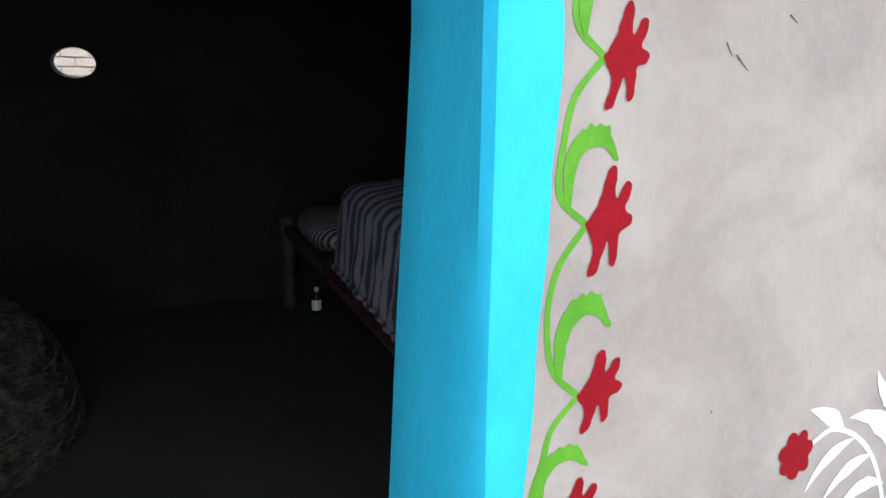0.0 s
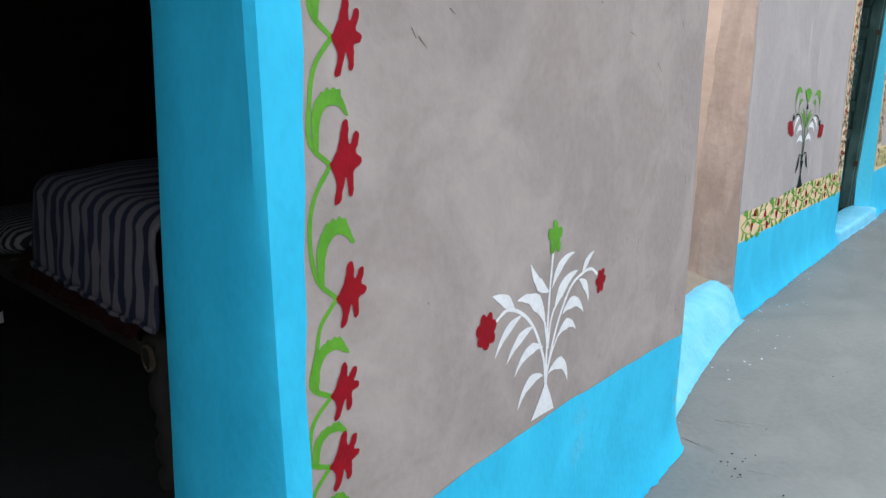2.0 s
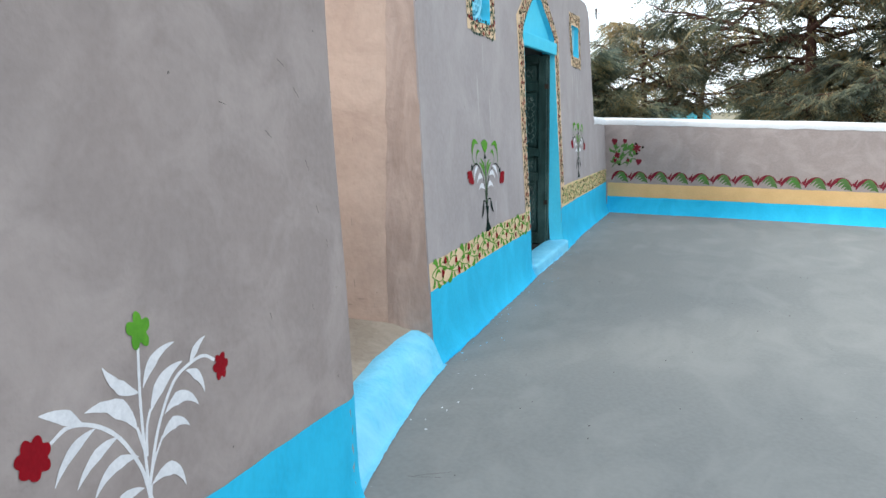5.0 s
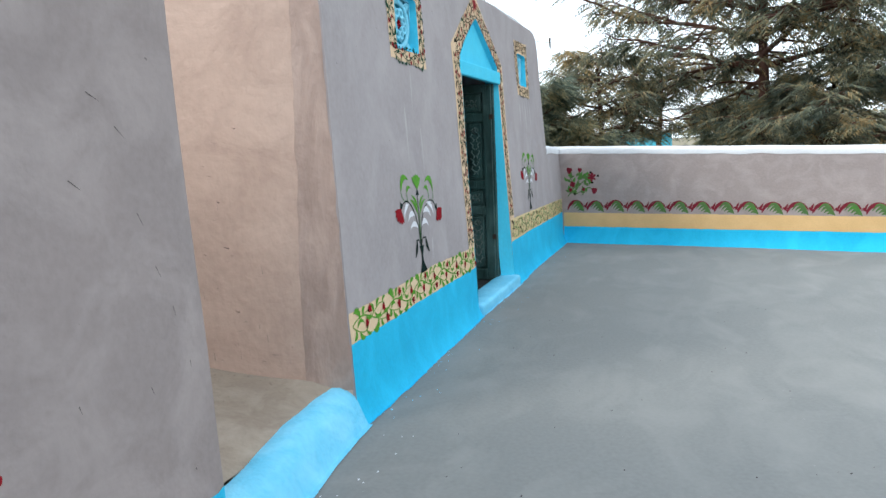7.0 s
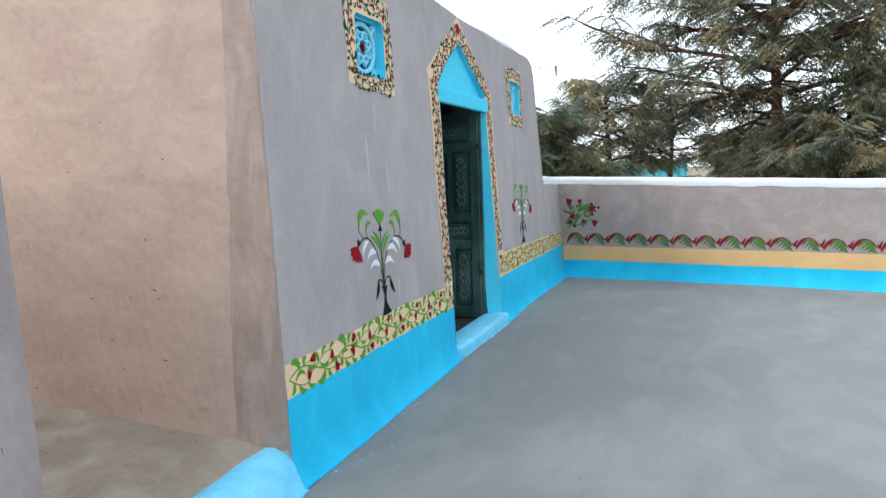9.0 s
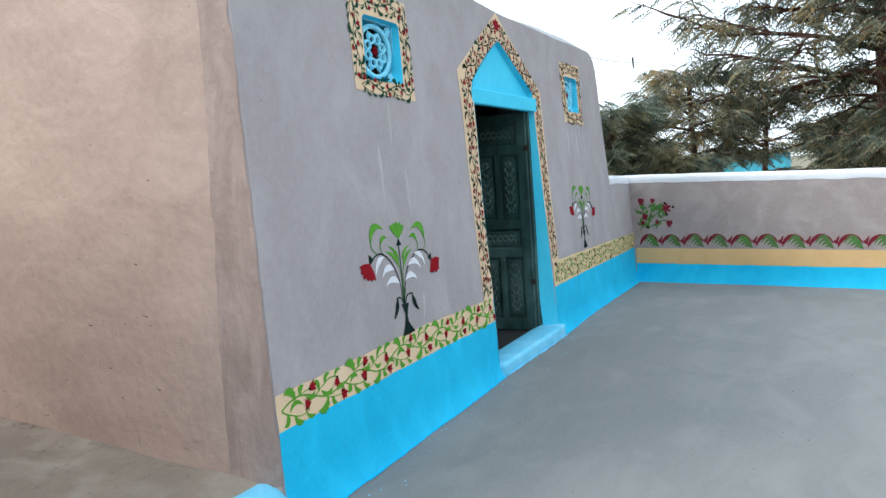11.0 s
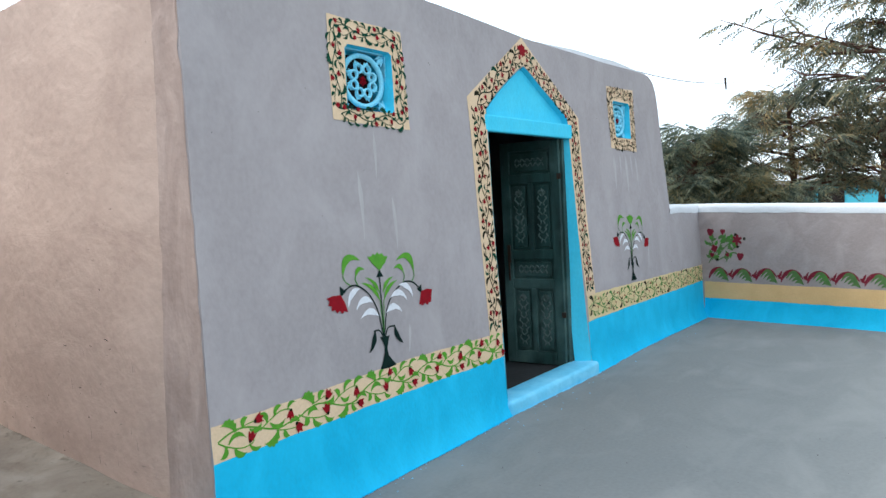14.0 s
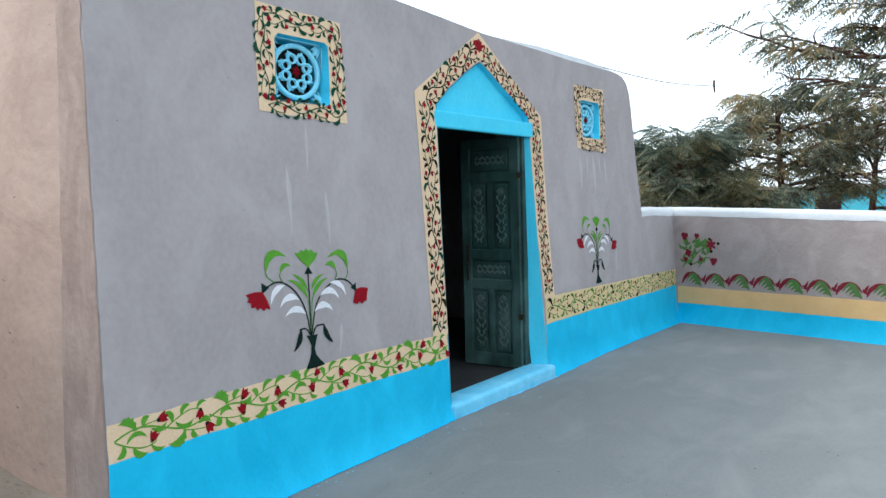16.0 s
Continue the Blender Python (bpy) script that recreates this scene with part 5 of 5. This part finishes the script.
def tree(x, y, height, spread, first, fronds, seed, mat, label, trunk_r=0.14, droop=0.35, rise=0.35, frond=0.34, flat=1.0, limbs=16, leanx=0.0, leany=0.0, loose=0.16):
    rng = random.Random(seed)
    nrng = np.random.RandomState(seed)
    top = tagged(new("tree"), label, "tree", "trees behind the parapet")
    base = Vector((x, y, -0.25))
    tv, tf = [], []
    trunk = [base + Vector((leanx * t * height + 0.10 * math.sin(3 * t + seed), leany * t * height + 0.10 * math.cos(2.3 * t + seed) - 0.10, t * height * 0.9)) for t in (k / 8 for k in range(9))]
    limb(tv, tf, trunk, trunk_r, 0.03, 9)
    tips = []

    def bough(start, d, length, r, level, bv, bf):
        pts = [start]
        cur = d.copy()
        n = 5
        for k in range(n):
            cur = (cur + Vector((rng.uniform(-0.22, 0.22), rng.uniform(-0.22, 0.22), rng.uniform(-0.10, 0.10) - droop * 0.16 * (k / n)))).normalized()
            pts.append(pts[-1] + cur * length / n)
        limb(bv, bf, pts, r, r * 0.35, 5)
        if level == 2:
            tips.append(pts)
            return
        kids = 7 if level == 0 else 6
        for q in range(kids):
            t = 0.25 + 0.75 * (q + rng.random()) / kids
            i = min(n - 1, int(t * n))
            p = pts[i].lerp(pts[i + 1], t * n - i)
            side = cur.cross(Vector((0, 0, 1))).normalized() * (1 if q % 2 else -1)
            nd = (cur * rng.uniform(0.35, 0.9) + side * rng.uniform(0.4, 1.0) + Vector((0, 0, rng.uniform(-0.15, 0.35) * flat))).normalized()
            bough(p, nd, length * rng.uniform(0.34, 0.55), r * 0.5, level + 1, bv, bf)

    for k in range(limbs):
        bv, bf = [], []
        t = first + (0.97 - first) * (k + 0.5 * rng.random()) / limbs
        i = min(7, int(t * 8))
        p = trunk[i].lerp(trunk[i + 1], t * 8 - i)
        a = k * 2.4 + rng.uniform(-0.4, 0.4)
        u = (t - first) / (1 - first)
        ln = spread * (0.55 + 0.45 * math.sin(math.pi * min(1, 0.25 + 0.75 * u))) * rng.uniform(0.7, 1.1) * (1 - 0.35 * u)
        bough(p, Vector((math.cos(a), math.sin(a), rise * rng.uniform(0.2, 1.2) + 0.5 * u)).normalized(), ln, trunk_r * 0.42 * (1 - 0.5 * u), 0, bv, bf)
        piece("branch", bv, bf, BARK, top, "", True)
    piece("trunk", tv, tf, BARK, top, "reddish brown trunk", True)
    # fronds: a drooping rib with paired narrow leaflets
    P, share = [], []
    for pts in tips:
        full = nrng.rand() ** 1.6 + 0.03  # some boughs are thick with leaf, some nearly bare
        for k in range(len(pts) - 1):
            P.append((*pts[k], *pts[k + 1]))
            share.append(full * (0.5 + k))
    P, share = np.array(P), np.array(share)
    pick = nrng.choice(len(P), fronds, p=share / share.sum())
    t = nrng.rand(fronds, 1)
    org = P[pick, :3] * (1 - t) + P[pick, 3:] * t
    along = P[pick, 3:] - P[pick, :3]
    along /= np.linalg.norm(along, axis=1, keepdims=True) + 1e-9
    org = org + nrng.normal(0, 1.0, (fronds, 3)) * np.array((loose, loose, 0.45 * loose))
    dirs = along + nrng.normal(0, 0.6, (fronds, 3))
    dirs[:, 2] = dirs[:, 2] * 0.4 - 0.18
    dirs /= np.linalg.norm(dirs, axis=1, keepdims=True)
    side = np.cross(dirs, (0, 0, 1.0))
    side /= np.linalg.norm(side, axis=1, keepdims=True) + 1e-9
    side += nrng.normal(0, 0.25, (fronds, 3))
    L = frond * nrng.uniform(0.6, 1.3, (fronds, 1))
    pairs = 6
    vs = []
    for k in range(pairs):
        s = (k + 0.6) / pairs
        c = org + dirs * L * s + np.array((0, 0, -1.0)) * (droop * L * s * s)
        w = L * 0.44 * (1 - 0.6 * abs(2 * s - 0.8))
        for sg in (-1, 1):
            tip = c + sg * side * w * 0.8 + dirs * w * 0.7 - np.array((0, 0, 1.0)) * w * 0.55
            hw = dirs * L * 0.062
            vs.append(np.stack([c - hw, c + hw, tip], 1))
    V = np.concatenate(vs, 0).reshape(-1, 3)
    me = bpy.data.meshes.new("crown")
    nt = len(V) // 3
    me.vertices.add(len(V))
    me.vertices.foreach_set("co", V.astype(np.float32).ravel())
    me.loops.add(nt * 3)
    me.loops.foreach_set("vertex_index", np.arange(nt * 3, dtype=np.int32))
    me.polygons.add(nt)
    me.polygons.foreach_set("loop_start", np.arange(0, nt * 3, 3, dtype=np.int32))
    me.materials.append(mat)
    me.update()
    me.validate()
    cr = new("crown", me)
    cr.parent = top
    return top


tree(14.8, 2.5, 2.9, 1.55, 0.14, 4600, 3, DARKLEAVES, "bushy dark green tree with brownish leaf tips", 0.10, limbs=17, frond=0.26, loose=0.10)
tree(15.0, 1.45, 2.0, 1.05, 0.14, 2900, 9, DARKLEAVES, "low dense dark tree with drooping leaves", 0.09, limbs=15, frond=0.25, loose=0.10)
tree(17.0, 1.45, 3.9, 1.7, 0.46, 2000, 15, LEAVES, "feathery tree with grey-green layered boughs", 0.10, droop=0.5, rise=0.15, limbs=15, frond=0.30, loose=0.10)
tree(20.4, 0.3, 3.6, 1.9, 0.42, 1100, 7, LEAVES, "slender feathery tree with a forked reddish trunk", 0.10, limbs=10, frond=0.30, loose=0.08)
tree(17.4, -2.25, 7.2, 3.3, 0.43, 7000, 12, LEAVES, "tall spreading feathery tree with olive and golden leaves", 0.17, droop=0.6, rise=0.12, frond=0.36, limbs=27, loose=0.15, leany=0.06)
tree(16.3, -3.0, 3.0, 1.9, 0.14, 4300, 33, LEAVES, "leafy tree with golden brown tips", 0.12, limbs=18, frond=0.32, loose=0.13)
tree(18.5, -7.4, 6.0, 3.1, 0.16, 6500, 35, LEAVES, "leafy feathery tree with hanging boughs", 0.13, limbs=18, frond=0.34, loose=0.13)
tree(27.0, -10.0, 10.0, 4.8, 0.15, 8000, 41, DARKLEAVES, "tall dark spreading tree", 0.2, limbs=18, frond=0.5, loose=0.18)
tree(25.0, -2.6, 2.6, 2.6, 0.12, 4500, 64, DARKLEAVES, "low dark bushy tree", 0.14, limbs=14, frond=0.40, loose=0.2)
tree(19.5, 4.4, 2.6, 1.8, 0.2, 2600, 21, LEAVES, "rounded feathery tree with olive leaves", 0.12, limbs=14, frond=0.30, loose=0.1)

# ---- blue house beyond the trees ----
CYAN = material("turquoise_wall_paint", (0.10, 0.52, 0.66), (0.08, 0.44, 0.58), 0.8, 0.85, 0.1, 20)
house = tagged(new("house"), "distant turquoise painted house with a flat roof", "house")
boxed("wall", (33.0, 0.2, -0.25), (38.0, 8.5, 1.62), CYAN, house)
boxed("roof", (32.8, 0.0, 1.62), (38.2, 8.7, 1.78), MORTAR, house, 0.03, "grey slab roof")
# No hole here: a dark panel gives the shade of an opening.
boxed("window", (32.97, 2.6, 0.5), (33.05, 3.5, 1.4), DIM_MUD, house, 0.0, "dark panel for the shade of a window opening")

# overhead cable behind the house
v, f = [], []
limb(v, f, [Vector((9.7 + 7.0 * t, 2.1 + 0.13 * t, 3.18 + 0.42 * t - 0.12 * math.sin(math.pi * t))) for t in (k / 20 for k in range(21))], 0.006, 0.006, 5)
cable = tagged(piece("cable", v, f, IRON), "thin dark overhead cable strung to a tree", "cable")
v, f = [], []
limb(v, f, [Vector((16.0, 2.217, 3.62)), Vector((16.0, 2.217, 3.54)), Vector((16.01, 2.21, 3.40))], 0.022, 0.014, 6)
piece("insulator", v, f, IRON, cable, "small dark insulator")


# ---- wear: hairline cracks, water stains, flakes and crumbs ----
CRACK = material("dark_crack", (0.05, 0.042, 0.038), None, 30, 0.95, 0.1, 90)
for k, (a, b_) in enumerate((((0.671, 1.469), (0.683, 1.452)), ((0.690, 1.455), (0.713, 1.436)), ((1.986, 1.325), (2.003, 1.291)), ((2.079, 1.063), (2.085, 1.034)), ((1.567, 1.497), (1.600, 1.489)), ((1.772, 1.420), (1.806, 1.396)), ((1.712, 0.915), (1.718, 0.895)), ((1.954, 0.877), (1.960, 0.857)), ((1.941, 1.543), (1.973, 1.513)), ((0.778, 1.506), (0.793, 1.497)), ((2.03, 1.18), (2.045, 1.15)), ((1.86, 1.62), (1.90, 1.60)), ((2.12, 0.90), (2.123, 0.88)))):
    mid = ((a[0] + b_[0]) / 2 + 0.006 * noise.noise((k, 1, 1)), (a[1] + b_[1]) / 2 + 0.006 * noise.noise((k, 5, 1)))
    br(surf_a, 0.0009).stroke([a, mid, b_], 0.0011, 0.0004).lay("crack", CRACK, wall_a)
rng = random.Random(17)
for u, z0, z1, w in ((8.55, 1.93, 1.60, 0.030), (8.83, 1.95, 1.56, 0.035), (9.10, 1.94, 1.66, 0.026), (8.70, 1.95, 1.72, 0.02), (8.97, 1.95, 1.70, 0.02), (5.22, 1.60, 1.28, 0.016), (4.94, 1.75, 1.36, 0.018), (5.28, 0.83, 0.66, 0.013), (9.27, 1.05, 0.72, 0.02), (5.10, 1.98, 1.7, 0.014)):
    br(surf_b, 0.0012).leaf((u, z0), (u + rng.uniform(-0.03, 0.03), z1), w, 0.02, 0.3).lay("water_stain", DRIP, wall_b)


def scatter(name, places, size, mat, label, cat):
    v, f = [], []
    for x, y, z in places:
        s = size * rng.uniform(0.4, 1.3)
        k = len(v)
        a = rng.uniform(0, 6.3)
        for q in range(5):
            r = s * rng.uniform(0.6, 1.2)
            v.append((x + r * math.cos(a + q * 1.2566), y + 0.6 * r * math.sin(a + q * 1.2566), z + 0.002))
        v.append((x, y, z + 0.35 * s + 0.002))
        f += [(k + q, k + (q + 1) % 5, k + 5) for q in range(5)] + [(k + 4, k + 3, k + 2, k + 1, k)]
    return tagged(piece(name, v, f, mat), label, cat, kind="stuff")


def foot_line(n, x0, x1, far):
    out = []
    for _ in range(n):
        x = rng.uniform(x0, x1)
        y = surf_b(x, 0.0, 0).y - 0.02 - far * rng.random() ** 3
        out.append((x, y, yard_z(x, y)))
    return out


scatter("paint_flakes", foot_line(110, 3.9, 10.6, 0.22), 0.008, PALE, "pale blue flakes of limewash along the wall foot", "debris")
scatter("paint_flakes", [(x, y, yard_z(x, y)) for x, y in ((rng.uniform(2.4, 3.8), rng.uniform(0.70, 0.92)) for _ in range(14))], 0.008, WHITE, "white flakes of limewash beside the kerb", "debris")
scatter("clay_crumbs", [(x, y, alley_z(x, y)) for x, y in ((3.70 - 0.55 * rng.random() ** 2.5, rng.uniform(1.45, 3.6)) for _ in range(150))], 0.014, CLAY, "brown clay crumbs on the alley floor", "debris")
scatter("floor_specks", [(x, y, yard_z(x, y)) for x, y in ((rng.uniform(1.2, 7.0), rng.uniform(-1.6, 0.75)) for _ in range(60))], 0.007, CRACK, "small dark specks of grit on the courtyard floor", "debris")

# pits and trowel scratches on the alley's clay flank
rng = random.Random(71)
for k in range(130):
    u, z = rng.uniform(0.3, 2.4), 0.34 + 1.5 * rng.random() ** 2
    dx, dz = (rng.uniform(0.01, 0.03), rng.uniform(-0.006, 0.008)) if rng.random() < 0.65 else (rng.uniform(-0.006, 0.006), rng.uniform(0.02, 0.06))
    w = rng.uniform(0.0012, 0.003)
    br(surf_side, 0.0015).stroke([(u, z), (u + dx * 0.5, z + dz * 0.5 + rng.uniform(-0.006, 0.006)), (u + dx, z + dz)], w, w * 0.3).lay("scratch", CRACK if k % 5 == 0 and dx > 0.008 else CORNER if k % 2 else CLAY, wall_side)


# hairline cracks and grit in the courtyard floor
def surf_floor(u, w, o):
    return Vector((u, w, yard_z(u, w) + o))


rng = random.Random(83)
GRIT = (2.252, 0.517)
CRACKS = [((2.3, 0.728), (2.27, 0.58)), ((2.554, 0.678), (2.633, 0.537)), ((2.299, 0.741), (2.295, 0.585)), ((2.537, 0.707), (2.572, 0.569)), ((2.238, 0.478), (2.275, 0.389))]
for pts in CRACKS:
    line = [(a, b + rng.uniform(-0.006, 0.006)) for a, b in (Vector(pts[0]).lerp(Vector(pts[1]), k / 5) for k in range(6))]
    br(surf_floor, 0.0025).stroke(line, 0.0010, 0.0005).lay("crack", CRACK, floor)
scatter("grit", [(x, y, yard_z(x, y)) for x, y in ((GRIT[0] + rng.gauss(0, 0.09), GRIT[1] + rng.gauss(0, 0.035)) for _ in range(14))], 0.006, CRACK, "dark grit and crumbs beside the house corner", "debris")


# limewash slopped on the floor along the wall feet and the kerb
def foot_paint(u0, u1, foot, mat, wide, seed):
    b = br(surf_floor, 0.005)
    n = int((u1 - u0) / 0.02)
    line = [Vector((u0 + (u1 - u0) * k / n, 0.0)) for k in range(n + 1)]
    s = len(b.v)
    for p in line:
        y = foot(p.x)
        reach = wide * (0.5 + 0.55 * noise.noise((p.x * 5, seed, 1)) + 0.45 * noise.noise((p.x * 23, seed, 2)))
        b.v += [Vector((p.x, y + 0.03)), Vector((p.x, y - max(0.002, reach)))]
    b.f += [(s + 2 * k, s + 2 * k + 1, s + 2 * k + 3, s + 2 * k + 2) for k in range(n)]
    return b.lay("slopped_paint", mat, floor, "uneven edge of limewash on the floor")


foot_b = lambda x: surf_b(x, 0.0, 0).y - 0.014
foot_paint(3.84, 6.27, foot_b, BLUE, 0.022, 1.0)
foot_paint(7.75, 10.75, foot_b, BLUE, 0.025, 2.0)
foot_paint(6.27, 7.75, lambda x: 1.085, PALE, 0.03, 3.0)
foot_paint(2.27, 3.84, lambda x: 0.79 + 0.235 * (1 - max(0.0, 1 - (x - 2.24) / 1.62) ** 1.5), PALE, 0.012, 4.0)
foot_paint(0.45, 2.24, lambda x: surf_a(x, 0.0, 0).y - 0.012, BLUE, 0.02, 5.0)
